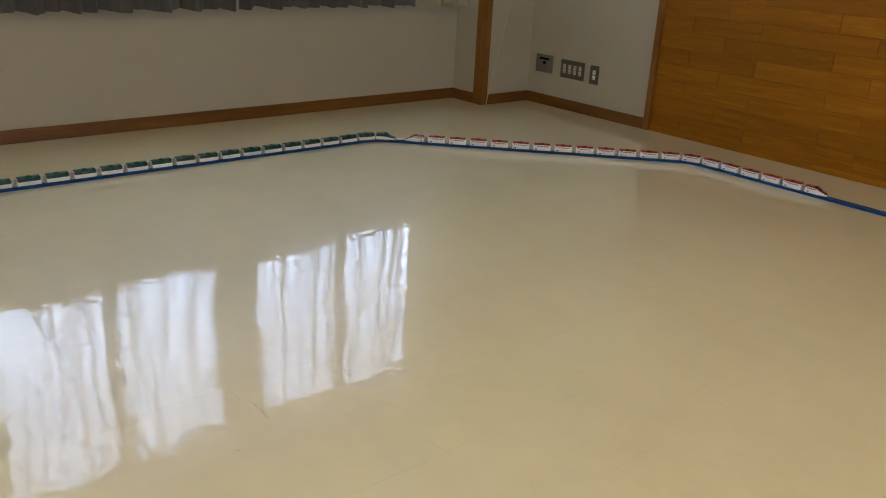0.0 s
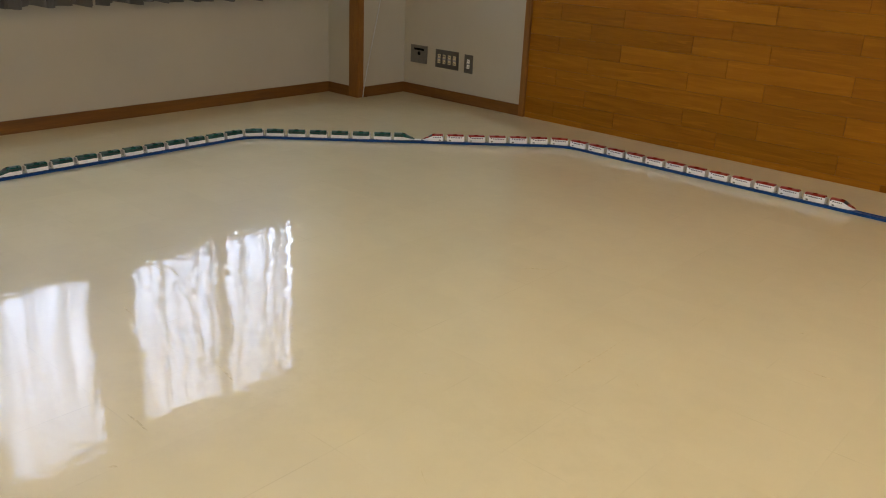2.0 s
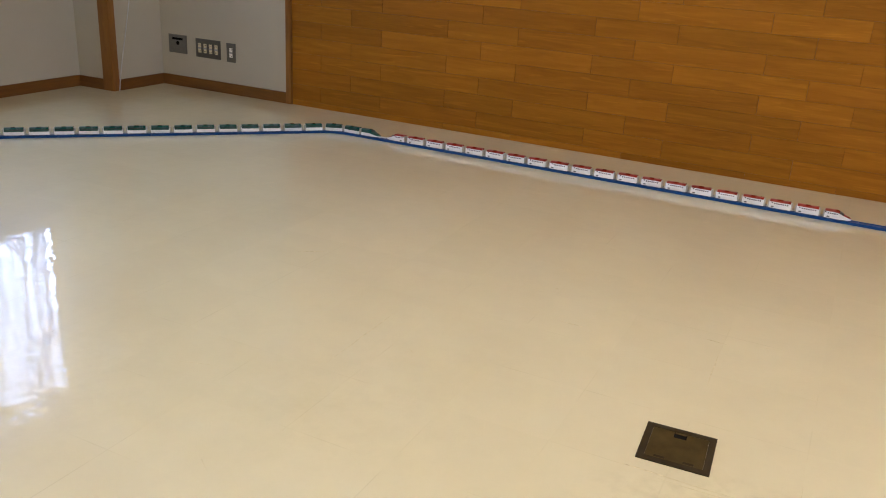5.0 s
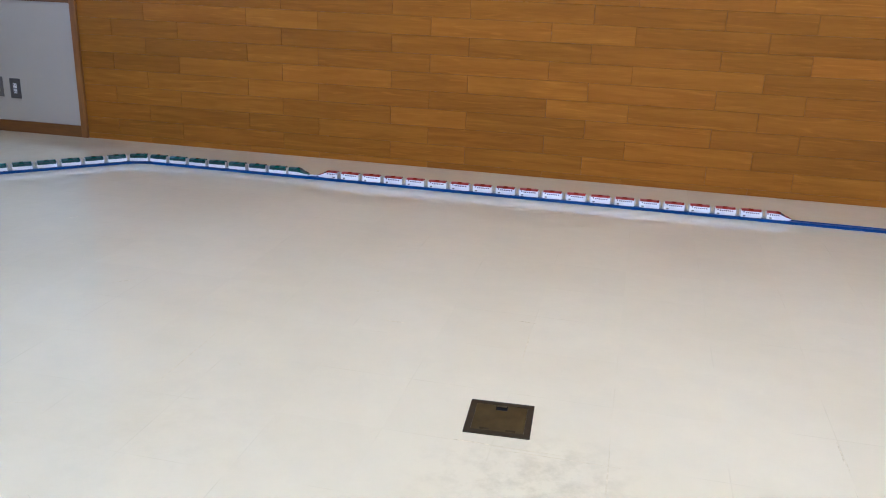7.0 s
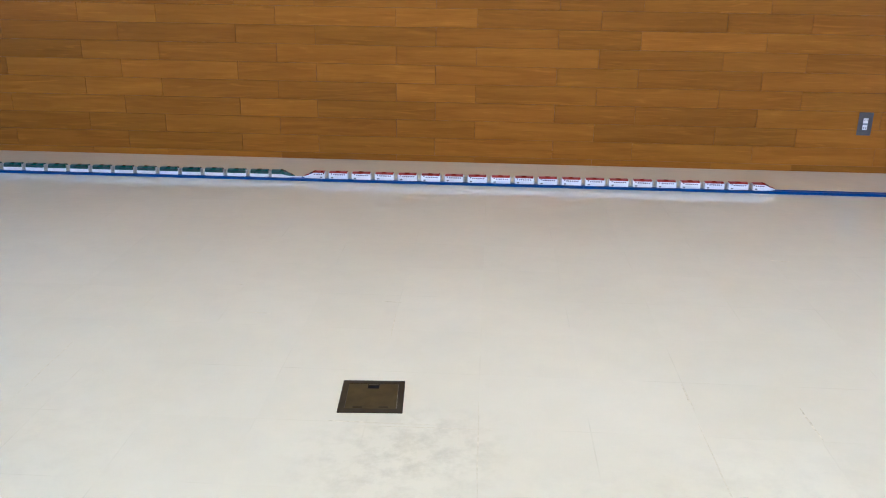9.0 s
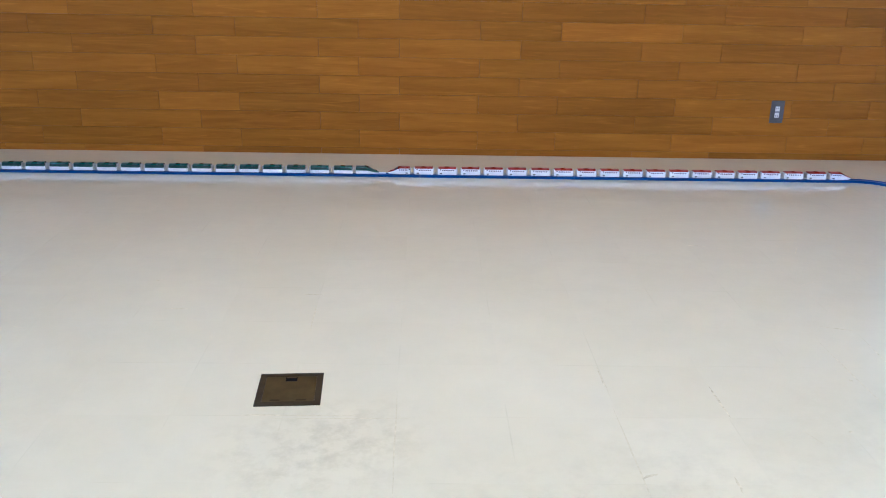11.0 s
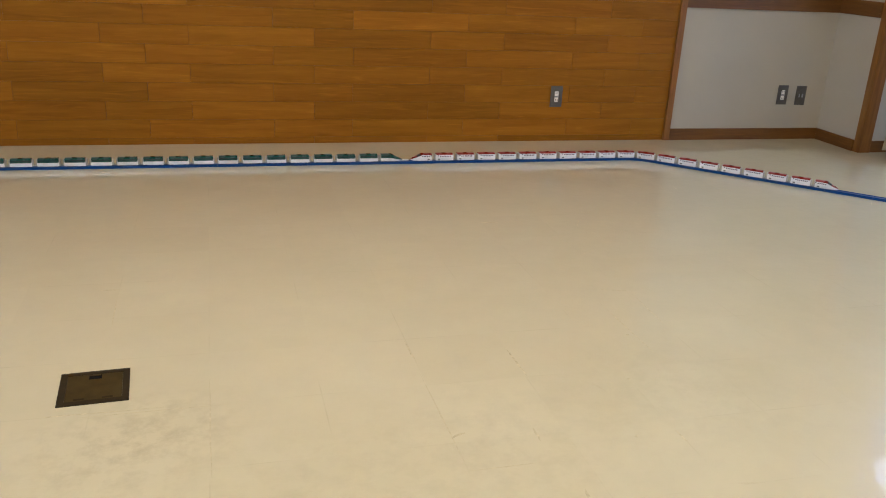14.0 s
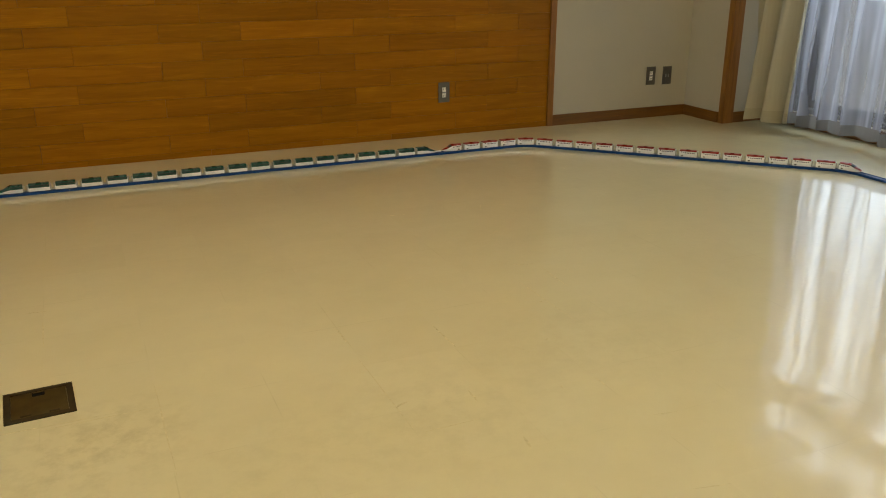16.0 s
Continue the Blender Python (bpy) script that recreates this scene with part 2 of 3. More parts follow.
def cloth(name, colour, clear, thin, face=1.0, gather=0.0, low=0.4, high=1.5):
    """A curtain: part of the light goes straight through its weave, part is scattered through it."""
    m, n, l, b = nodes_of(name)
    n.remove(b)
    out = n["Material Output"]
    tc = n.new("ShaderNodeTexCoord")
    mp = n.new("ShaderNodeMapping")
    mp.inputs["Scale"].default_value = (1, 1, 0.06)
    l.new(tc.outputs["Object"], mp.inputs["Vector"])
    no = n.new("ShaderNodeTexNoise")
    no.inputs["Scale"].default_value, no.inputs["Detail"].default_value = 60, 4
    l.new(mp.outputs[0], no.inputs["Vector"])
    ramp = n.new("ShaderNodeValToRGB")
    ramp.color_ramp.elements[0].color = (*[c * 0.86 for c in colour], 1)
    ramp.color_ramp.elements[1].color = (*colour, 1)
    l.new(no.outputs["Fac"], ramp.inputs["Fac"])
    d, t, c = n.new("ShaderNodeBsdfDiffuse"), n.new("ShaderNodeBsdfTranslucent"), n.new("ShaderNodeBsdfTransparent")
    dim = n.new("ShaderNodeHueSaturation")
    dim.inputs["Value"].default_value = face
    l.new(ramp.outputs["Color"], dim.inputs["Color"])
    l.new(dim.outputs["Color"], d.inputs["Color"])
    l.new(ramp.outputs["Color"], t.inputs["Color"])
    m1, m2 = n.new("ShaderNodeMixShader"), n.new("ShaderNodeMixShader")
    m1.inputs[0].default_value, m2.inputs[0].default_value = thin, clear
    # noise bands of clearness stand in for light and dark folds
    if gather:
        mp2 = n.new("ShaderNodeMapping")
        mp2.inputs["Scale"].default_value = (0.0, 1.0, 0.035)
        l.new(tc.outputs["Object"], mp2.inputs["Vector"])
        fold_streak = n.new("ShaderNodeTexNoise")
        fold_streak.inputs["Scale"].default_value, fold_streak.inputs["Detail"].default_value = gather, 2
        l.new(mp2.outputs[0], fold_streak.inputs["Vector"])
        span = n.new("ShaderNodeMapRange")
        span.inputs["From Min"].default_value, span.inputs["From Max"].default_value = 0.36, 0.64
        span.inputs["To Min"].default_value, span.inputs["To Max"].default_value = clear * low, clear * high
        l.new(fold_streak.outputs["Fac"], span.inputs["Value"])
        l.new(span.outputs["Result"], m2.inputs[0])
    l.new(d.outputs[0], m1.inputs[1])
    l.new(t.outputs[0], m1.inputs[2])
    l.new(m1.outputs[0], m2.inputs[1])
    l.new(c.outputs[0], m2.inputs[2])
    l.new(m2.outputs[0], out.inputs["Surface"])
    return m


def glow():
    m, n, l, b = nodes_of("added_light_panel")
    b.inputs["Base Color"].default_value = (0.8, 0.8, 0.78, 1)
    b.inputs["Emission Color"].default_value = (*ADDED_PANEL_COLOUR, 1)
    b.inputs["Emission Strength"].default_value = ADDED_PANEL_GLOW
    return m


def glass():
    m, n, l, b = nodes_of("window_glass")
    b.inputs["Base Color"].default_value = (1, 1, 1, 1)
    b.inputs["Roughness"].default_value = 0.02
    b.inputs["Transmission Weight"].default_value = 1.0
    b.inputs["IOR"].default_value = 1.45
    return m


TILE = 0.2675
FLOOR_DARK, FLOOR_LIGHT = (0.70, 0.633, 0.388), (0.745, 0.678, 0.424)
M_FLOOR = vinyl_floor()
M_PLANK = wood("wall_plank_wood", (0.256, 0.093, 0.0048), (0.370, 0.143, 0.0088), 0.38, 0.145)
M_PLANK.node_tree.nodes["Principled BSDF"].inputs["Specular IOR Level"].default_value = 0.16
M_TRIM = wood("stained_trim_wood", (0.125, 0.045, 0.006), (0.205, 0.082, 0.011), 0.35, 0.05)
M_TRIM_V = wood("stained_upright_wood", (0.19, 0.070, 0.010), (0.31, 0.125, 0.02), 0.35, 0.05, "z")
M_TRIM_Y = wood("stained_side_wood", (0.125, 0.045, 0.006), (0.205, 0.082, 0.011), 0.35, 0.05, "y")
M_WALL = plain("white_wallpaper", (0.485, 0.440, 0.330), 0.75, 0, 0.03, 3, 0.25, 260)
M_CEIL = plain("ceiling_board", (0.86, 0.855, 0.84), 0.85, 0, 0.03, 8, 0.2, 120)
M_BACK = plain("dark_backing", (0.16, 0.062, 0.008), 0.8)
M_STEEL = plain("brushed_steel", (0.16, 0.15, 0.13), 0.42, 0.6, 0.08, 60, 0.05)
M_STEEL_PALE = plain("pale_steel", (0.22, 0.205, 0.175), 0.45, 0.5, 0.08, 60, 0.05)
M_DARK = plain("dark_slot", (0.010, 0.010, 0.010), 0.95, 0, 0.1, 30, 0, 300, 0.1)
M_SOCKET_OLD = plain("yellowed_plastic", (0.66, 0.58, 0.36), 0.4, 0, 0.05)
M_SOCKET = plain("ivory_plastic", (0.90, 0.88, 0.80), 0.35, 0, 0.03)
M_BRASS = plain("tarnished_brass", (0.115, 0.086, 0.030), 0.42, 0.75, 0.25, 25, 0.12)
M_BRASS_DARK = plain("dark_brass", (0.060, 0.046, 0.022), 0.5, 0.7, 0.25, 40, 0.12)
M_ALU = plain("window_aluminium", (0.17, 0.165, 0.16), 0.5, 0.5, 0.05)
M_GLASS = glass()
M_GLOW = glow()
M_SHEER = cloth("sheer_net", (0.80, 0.82, 0.88), 0.43, 0.20, 0.20, 34.0, 0.38, 1.45)
M_SHEER_LONG = cloth("long_sheer_net", (0.80, 0.81, 0.90), 0.42, 0.33, 0.32, 14.0, 0.08, 1.75)
# denser hem; dimness from the wall behind it is put into its colour
M_HEM_SHADED = cloth("shaded_sheer_hem", (0.47, 0.44, 0.40), 0.05, 0.30, 0.24)
M_DRAPE = cloth("cream_drape", (0.55, 0.49, 0.345), 0.0, 0.18)
M_DRAPE_HEM = cloth("cream_drape_hem", (0.49, 0.435, 0.30), 0.0, 0.14)
M_RAIL = plain("blue_rail_plastic", (0.003, 0.054, 0.205), 0.4, 0, 0.05, 30.0, 0.05, 300.0, 0.3)
M_WHITE = plain("white_toy_plastic", (0.88, 0.89, 0.90), 0.28, 0, 0.02)
M_RED = plain("red_toy_plastic", (0.29, 0.026, 0.016), 0.28, 0, 0.06)
M_GREEN = plain("green_toy_plastic", (0.007, 0.072, 0.055), 0.28, 0, 0.02)
M_GREEN_DARK = plain("dark_green_toy_plastic", (0.004, 0.026, 0.022), 0.3, 0, 0.02)
M_GREY = plain("grey_toy_plastic", (0.33, 0.34, 0.33), 0.5, 0, 0.05)
M_IVORY = plain("ivory_toy_plastic", (0.44, 0.425, 0.38), 0.45, 0, 0.04)
M_BLACK = plain("black_toy_plastic", (0.012, 0.012, 0.014), 0.3, 0, 0.1)
M_CORD = plain("white_cord", (0.55, 0.55, 0.52), 0.5)
M_SCUFF = plain("scuffed_vinyl", (0.59, 0.525, 0.32), 0.42, 0, 0.25, 60, 0.05, 300, 0.1)
M_SEAM_WEAR = plain("worn_seam_vinyl", (0.60, 0.535, 0.33), 0.5, 0, 0.12, 60, 0.05, 300, 0.1)


# ---- building helpers ----
def box(bm, x0, x1, y0, y1, z0, z1, bevel=0.0):
    vs = bmesh.ops.create_cube(bm, size=1.0, matrix=Matrix.Translation(((x0 + x1) / 2, (y0 + y1) / 2, (z0 + z1) / 2)) @ Matrix.Diagonal((x1 - x0, y1 - y0, z1 - z0, 1)))["verts"]
    if bevel:
        es = list({e for v in vs for e in v.link_edges})
        bmesh.ops.bevel(bm, geom=es, offset=bevel, segments=2, affect="EDGES", profile=0.6)
    return bm


def cyl(bm, r, depth, m, seg=14):
    bmesh.ops.create_cone(bm, cap_ends=True, segments=seg, radius1=r, radius2=r, depth=depth, matrix=m)
    return bm


def mesh_of(name, bm, material, smooth=False):
    me = bpy.data.meshes.new(name)
    bmesh.ops.recalc_face_normals(bm, faces=bm.faces)
    bm.to_mesh(me)
    bm.free()
    me.materials.append(material)
    if smooth:
        me.shade_smooth()
        me.set_sharp_from_angle(angle=radians(38))
    return me


def part(name, bm, material, parent=None, label="", smooth=False):
    ob = new(name, mesh_of(name, bm, material, smooth))
    ob.parent = parent
    if label:
        ob["label"] = label
    return ob


def root(name, label, category, group="", at=None):
    ob = new(name)
    ob.empty_display_size = 0.05
    if at:
        ob.matrix_world = at
    return tagged(ob, label, category, group)


def structure(name, bm, material, label, category, smooth=False):
    return tagged(part(name, bm, material, None, "", smooth), label, category, "", "structure")


# ---- ground outside ----
bm = bmesh.new()
bmesh.ops.create_grid(bm, x_segments=2, y_segments=2, size=400, matrix=Matrix.Translation((0, 0, -0.16)))
structure("ground", bm, plain("yard_concrete", (0.50, 0.50, 0.48), 0.9, 0, 0.2, 0.6), "plain grey concrete yard outside the windows", "ground")

# ---- floor, walls, ceiling ----
W_X, E_X, S_Y, TOP = -4.552, 4.25, -7.2, 2.6
bm = bmesh.new()
box(bm, W_X - 0.2, E_X + 0.2, S_Y - 0.2, 0.2, -0.12, 0.0)
floor = structure("floor", bm, M_FLOOR, "glossy waxed cream vinyl floor with scuffs and faint stains", "floor")
bm = bmesh.new()
box(bm, W_X - 0.2, E_X + 0.2, S_Y - 0.2, 0.2, TOP, TOP + 0.12)
structure("ceiling", bm, M_CEIL, "plain white ceiling board above the hall", "ceiling")

WOOD_L, WOOD_R = -3.178, 2.75
bm = bmesh.new()
box(bm, W_X - 0.2, E_X + 0.2, 0.018, 0.2, 0, TOP)
wall_north = structure("wall_north", bm, M_BACK, "wall clad in varnished horizontal wooden planks", "wall")
bm = bmesh.new()
box(bm, -4.25, WOOD_L - 0.04, 0.0, 0.018, 0, TOP)
structure("wall_white_1", bm, M_WALL, "off-white papered wall panel beside the wooden cladding", "wall")
bm = bmesh.new()
box(bm, WOOD_R + 0.04, 3.852, 0.0, 0.018, 0, TOP)
structure("wall_white_2", bm, M_WALL, "off-white papered wall panel between trim and column", "wall")
bm = bmesh.new()
box(bm, W_X, -4.25, -0.435, 0.018, 0, TOP)
structure("column_1", bm, M_WALL, "off-white papered column in the corner", "column")
bm = bmesh.new()
box(bm, 3.852, E_X, -0.38, 0.018, 0, TOP)
structure("column_2", bm, M_WALL, "off-white papered column in the corner", "column")
bm = bmesh.new()
box(bm, W_X - 0.2, E_X + 0.2, S_Y - 0.2, S_Y, 0, TOP)
structure("wall_south", bm, M_WALL, "plain off-white papered wall", "wall")

SILL, HEAD = 0.86, 2.2
WEST_UNITS = [(-2.07, -0.57), (-3.64, -2.14), (-5.21, -3.71), (-6.78, -5.28)]
bm = bmesh.new()
box(bm, W_X - 0.2, W_X, S_Y, 0.018, 0, SILL)
box(bm, W_X - 0.2, W_X, S_Y, 0.018, HEAD, TOP)
box(bm, W_X - 0.2, W_X, -0.57, 0.018, SILL, HEAD)
box(bm, W_X - 0.2, W_X, S_Y, -6.78, SILL, HEAD)
for (a, b), (c, d) in zip(WEST_UNITS, WEST_UNITS[1:]):
    box(bm, W_X - 0.2, W_X, d, a, SILL, HEAD)
structure("wall_west", bm, M_WALL, "off-white papered wall under a row of windows", "wall")
E_SILL = 0.085
EAST_UNITS = [(-2.35, -0.56), (-4.05, -2.45), (-5.75, -4.15)]
bm = bmesh.new()
box(bm, E_X, E_X + 0.2, S_Y, 0.018, 2.34, TOP)
box(bm, E_X, E_X + 0.2, -0.56, 0.018, 0, 2.34)
box(bm, E_X, E_X + 0.2, S_Y, -5.75, 0, 2.34)
for (a, b), (c, d) in zip(EAST_UNITS, EAST_UNITS[1:]):
    box(bm, E_X, E_X + 0.2, d, a, E_SILL, 2.34)
box(bm, E_X, E_X + 0.2, -5.75, -0.56, 0, E_SILL)
structure("wall_east", bm, M_WALL, "off-white wall with tall glazed doors behind curtains", "wall")


def window_unit(name, x, out, a, b, z0, z1, label, bottom=0.05, bars=()):
    """Two sliding sashes in an aluminium frame: frame, sashes and panes."""
    ob = tagged(new(name), label, "window", "", "structure")
    bm = bmesh.new()
    for y0, y1, q0, q1 in ((a, a + 0.04, z0, z1), (b - 0.04, b, z0, z1), (a + 0.04, b - 0.04, z0, z0 + 0.03), (a + 0.04, b - 0.04, z1 - 0.04, z1)):
        box(bm, min(x, x + out * 0.09), max(x, x + out * 0.09), y0, y1, q0, q1)
    for q0, q1 in bars:
        box(bm, min(x, x + out * 0.09), max(x, x + out * 0.09), a + 0.04, b - 0.04, q0, q1)
    part("window_frame", bm, M_ALU, ob)
    mid = (a + b) / 2
    lo, hi = z0 + 0.03, (bars[0][0] if bars else z1 - 0.04)
    for k, (y0, y1) in enumerate(((a + 0.04, mid + 0.03), (mid - 0.03, b - 0.04))):
        xs = x + out * (0.02 + 0.035 * k)
        x0, x1 = min(xs, xs + out * 0.03), max(xs, xs + out * 0.03)
        bm = bmesh.new()
        for p0, p1, q0, q1 in ((y0, y0 + 0.055, lo, hi), (y1 - 0.055, y1, lo, hi), (y0 + 0.055, y1 - 0.055, lo, lo + bottom), (y0 + 0.055, y1 - 0.055, hi - 0.05, hi)):
            box(bm, x0, x1, p0, p1, q0, q1)
        sash = part("sash", bm, M_ALU, ob)
        bm = bmesh.new()
        box(bm, (x0 + x1) / 2 - 0.002, (x0 + x1) / 2 + 0.002, y0 + 0.05, y1 - 0.05, lo + bottom - 0.005, hi - 0.045)
        pane = part("pane", bm, M_GLASS, sash)
        pane.visible_shadow = False
    for q0, q1 in bars:
        bm = bmesh.new()
        box(bm, x + out * 0.04 - 0.002, x + out * 0.04 + 0.002, a + 0.04, b - 0.04, q1, z1 - 0.04)
        pane = part("pane", bm, M_GLASS, ob)
        pane.visible_shadow = False
    return ob


for k, (a, b) in enumerate(WEST_UNITS):
    window_unit(f"window_{k + 1}", W_X - 0.03, -1, a, b, SILL, HEAD, "aluminium sliding window behind sheer curtains")
for k, (a, b) in enumerate(EAST_UNITS):
    window_unit(f"window_{k + 5}", E_X + 0.03, 1, a, b, E_SILL, 2.34, "tall aluminium sliding glass door with a transom", 0.045, ((1.86, 1.98),))


# ---- trim ----
def trim(name, material, label, *boxes, category="trim", bevel=0.002):
    bm = bmesh.new()
    for q in boxes:
        box(bm, *q, bevel)
    return structure(name, bm, material, label, category)


BASE = 0.070
trim("baseboard_9", M_TRIM_Y, "reddish brown wooden board below the glazed doors", (E_X - 0.014, E_X, S_Y, -0.38, 0, 0.083), category="baseboard")
trim("baseboard_1", M_TRIM_Y, "reddish brown wooden baseboard under the windows", (W_X, W_X + 0.012, S_Y, -0.435, 0, BASE), category="baseboard")
trim("baseboard_2", M_TRIM, "reddish brown wooden baseboard on the column", (W_X + 0.012, -4.331, -0.447, -0.435, 0, BASE), category="baseboard")
trim("baseboard_3", M_TRIM_Y, "reddish brown wooden baseboard on the column", (-4.25, -4.238, -0.395, -0.012, 0, BASE), category="baseboard")
trim("baseboard_4", M_TRIM, "reddish brown wooden baseboard on the white wall", (-4.25, WOOD_L - 0.04, -0.012, 0, 0, BASE), category="baseboard")
trim("baseboard_5", M_TRIM, "reddish brown wooden baseboard on the white wall", (WOOD_R + 0.04, 3.852, -0.012, 0, 0, BASE), category="baseboard")
trim("baseboard_6", M_TRIM_Y, "reddish brown wooden baseboard on the column", (3.840, 3.852, -0.35, -0.012, 0, BASE), category="baseboard")
trim("baseboard_7", M_TRIM, "reddish brown wooden baseboard on the column", (3.935, E_X, -0.392, -0.38, 0, BASE), category="baseboard")
trim("baseboard_8", M_TRIM, "reddish brown wooden baseboard", (W_X, E_X, S_Y, S_Y + 0.012, 0, BASE), category="baseboard")
trim("chair_rail_1", M_TRIM, "brown wooden chair rail on the white wall", (-4.25, WOOD_L - 0.04, -0.014, 0, 0.785, 0.872))
trim("chair_rail_2", M_TRIM, "brown wooden chair rail on the white wall", (WOOD_R + 0.04, 3.852, -0.014, 0, 0.785, 0.872))
trim("chair_rail_3", M_TRIM_Y, "brown wooden chair rail on the column", (3.838, 3.852, -0.35, -0.014, 0.785, 0.872))
trim("chair_rail_4", M_TRIM, "brown wooden chair rail on the column", (3.935, E_X, -0.394, -0.38, 0.785, 0.872))
trim("chair_rail_5", M_TRIM_Y, "brown wooden chair rail on the column", (-4.25, -4.236, -0.395, -0.014, 0.785, 0.872))
trim("corner_post_1", M_TRIM_V, "brown wooden corner post on the column", (-4.331, -4.243, -0.446, -0.395, 0, TOP))
trim("corner_post_2", M_TRIM_V, "brown wooden corner post on the column", (3.850, 3.934, -0.398, -0.35, 0, TOP))
trim("panel_edge_1", M_TRIM_V, "narrow brown wooden edge strip beside the planks", (WOOD_L - 0.04, WOOD_L, -0.016, 0.018, 0, TOP))
trim("panel_edge_2", M_TRIM_V, "narrow brown wooden edge strip beside the planks", (WOOD_R, WOOD_R + 0.04, -0.016, 0.018, 0, TOP))


# ---- ceiling lights: unseen, added to brighten the floor ----
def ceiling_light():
    ob = root("ceiling_light", "unseen ceiling light with a long panel, added to brighten the hall", "ceiling light", "ceiling lights")
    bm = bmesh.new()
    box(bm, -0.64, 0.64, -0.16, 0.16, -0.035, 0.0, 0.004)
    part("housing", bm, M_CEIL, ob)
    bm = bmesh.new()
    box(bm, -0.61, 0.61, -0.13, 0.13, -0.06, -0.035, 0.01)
    part("diffuser", bm, M_GLOW, ob, "glowing panel of the added light")
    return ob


# assumed overhead light; spots tuned to balance floor against walls
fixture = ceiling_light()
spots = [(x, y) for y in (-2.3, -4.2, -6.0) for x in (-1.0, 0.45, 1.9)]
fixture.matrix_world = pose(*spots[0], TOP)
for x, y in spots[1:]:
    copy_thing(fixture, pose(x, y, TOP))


# ---- curtains ----
def folds(seed, y, deep):
    return deep * (0.6 * math.sin(y * 46 + 2.3 * math.sin(y * 5.1 + seed)) + 0.4 * math.sin(y * 83 + seed * 3 + 1.7 * math.sin(y * 9 + seed)))


def creases(seed, y, deep):
    """Round pleats with sharp creases between them."""
    return deep * (1 - 1.6 * abs(math.sin(y * 22 + seed + 0.5 * math.sin(y * 11))) ** 0.8)


def pleats(seed, y, deep):
    """Flat breadths with a deep narrow pleat between each two."""
    p = (y / 0.21 + 0.25 * seed + 0.22 * math.sin(y * 7.3 + seed)) % 1.0
    slack = 0.12 * math.sin(y * 19 + seed)
    if p < 0.42:
        return deep * (slack - 0.9 * (1 - math.cos(2 * math.pi * p / 0.42)) / 2)
    return deep * slack


def curtain(name, x, y0, y1, z0, z1, deep, material, label, seed=0.0, stretch=1.0, lean=0.0, shape=folds):
    """A hanging cloth with folds that open towards the hem; lean pulls its far edge into the room."""
    ob = root(name, label, "curtain", "", pose(0, (y0 + y1) / 2, z0))
    ny = max(8, int((y1 - y0) / 0.0065))

    def sheet(low, high, nz, push=0.0):
        bm = bmesh.new()
        grid = []
        for i in range(ny + 1):
            y = y0 + (y1 - y0) * i / ny
            row = []
            for k in range(nz + 1):
                z = low + (high - low) * k / nz
                f = (z - z0) / (z1 - z0)
                drop = 0.008 * math.sin(y * 31 + seed) if z < z0 + 0.001 else 0.0
                xx = x + push + shape(seed, y * stretch + 0.05 * math.sin(3 * f + y), deep * (1 - 0.35 * f)) + lean * (y - y0) / (y1 - y0) * (1 - 0.5 * f)
                row.append(bm.verts.new((xx, y - (y0 + y1) / 2, z + drop - z0)))
            grid.append(row)
        for a, b in zip(grid, grid[1:]):
            for k in range(nz):
                bm.faces.new((a[k], b[k], b[k + 1], a[k + 1]))
        return bm

    part("cloth", sheet(z0 + 0.07, z1, 16), material, ob, "", True)
    part("hem", sheet(z0, z0 + 0.07, 3), M_HEM_SHADED if material in (M_SHEER, M_SHEER_LONG) else M_DRAPE_HEM, ob, "doubled stitched hem", True)
    part("heading_tape", sheet(z1, z1 + 0.05, 1), M_DRAPE_HEM, ob, "gathered heading tape", True)
    return ob


curtain("sheer_curtain", W_X + 0.10, -2.1, -0.90, 0.64, 2.4, 0.055, M_SHEER, "sheer white net curtain hanging before the window", 0.4, 1.4)
curtain("sheer_curtain", W_X + 0.10, -3.68, -2.12, 0.635, 2.4, 0.055, M_SHEER, "sheer white net curtain hanging before the window", 1.9, 1.4)
curtain("sheer_curtain", W_X + 0.10, -5.25, -3.70, 0.63, 2.4, 0.030, M_SHEER, "sheer white net curtain hanging before the window", 3.1)
curtain("sheer_curtain", W_X + 0.10, -6.85, -5.27, 0.63, 2.4, 0.030, M_SHEER, "sheer white net curtain hanging before the window", 4.6)
curtain("drape", W_X + 0.13, -0.90, -0.47, 0.645, 2.42, 0.030, M_DRAPE, "gathered cream drape beside the window", 2.2, 0.8)
curtain("sheer_curtain", 4.10, -2.45, -0.42, 0.045, 2.42, 0.085, M_SHEER_LONG, "sheer white floor-length net curtain before the glass door", 0.9, 1.0, 0.0, pleats)
curtain("sheer_curtain", 4.10, -4.15, -2.47, 0.045, 2.42, 0.085, M_SHEER_LONG, "sheer white floor-length net curtain before the glass door", 2.9, 1.0, 0.0, pleats)
curtain("sheer_curtain", 4.10, -5.9, -4.17, 0.045, 2.42, 0.085, M_SHEER_LONG, "sheer white floor-length net curtain before the glass door", 5.2, 1.0, 0.0, pleats)
curtain("drape", 4.04, -0.80, -0.49, 0.05, 2.42, 0.075, M_DRAPE, "gathered cream floor-length drape beside the corner post", 1.1, 1.0, -0.10, creases)


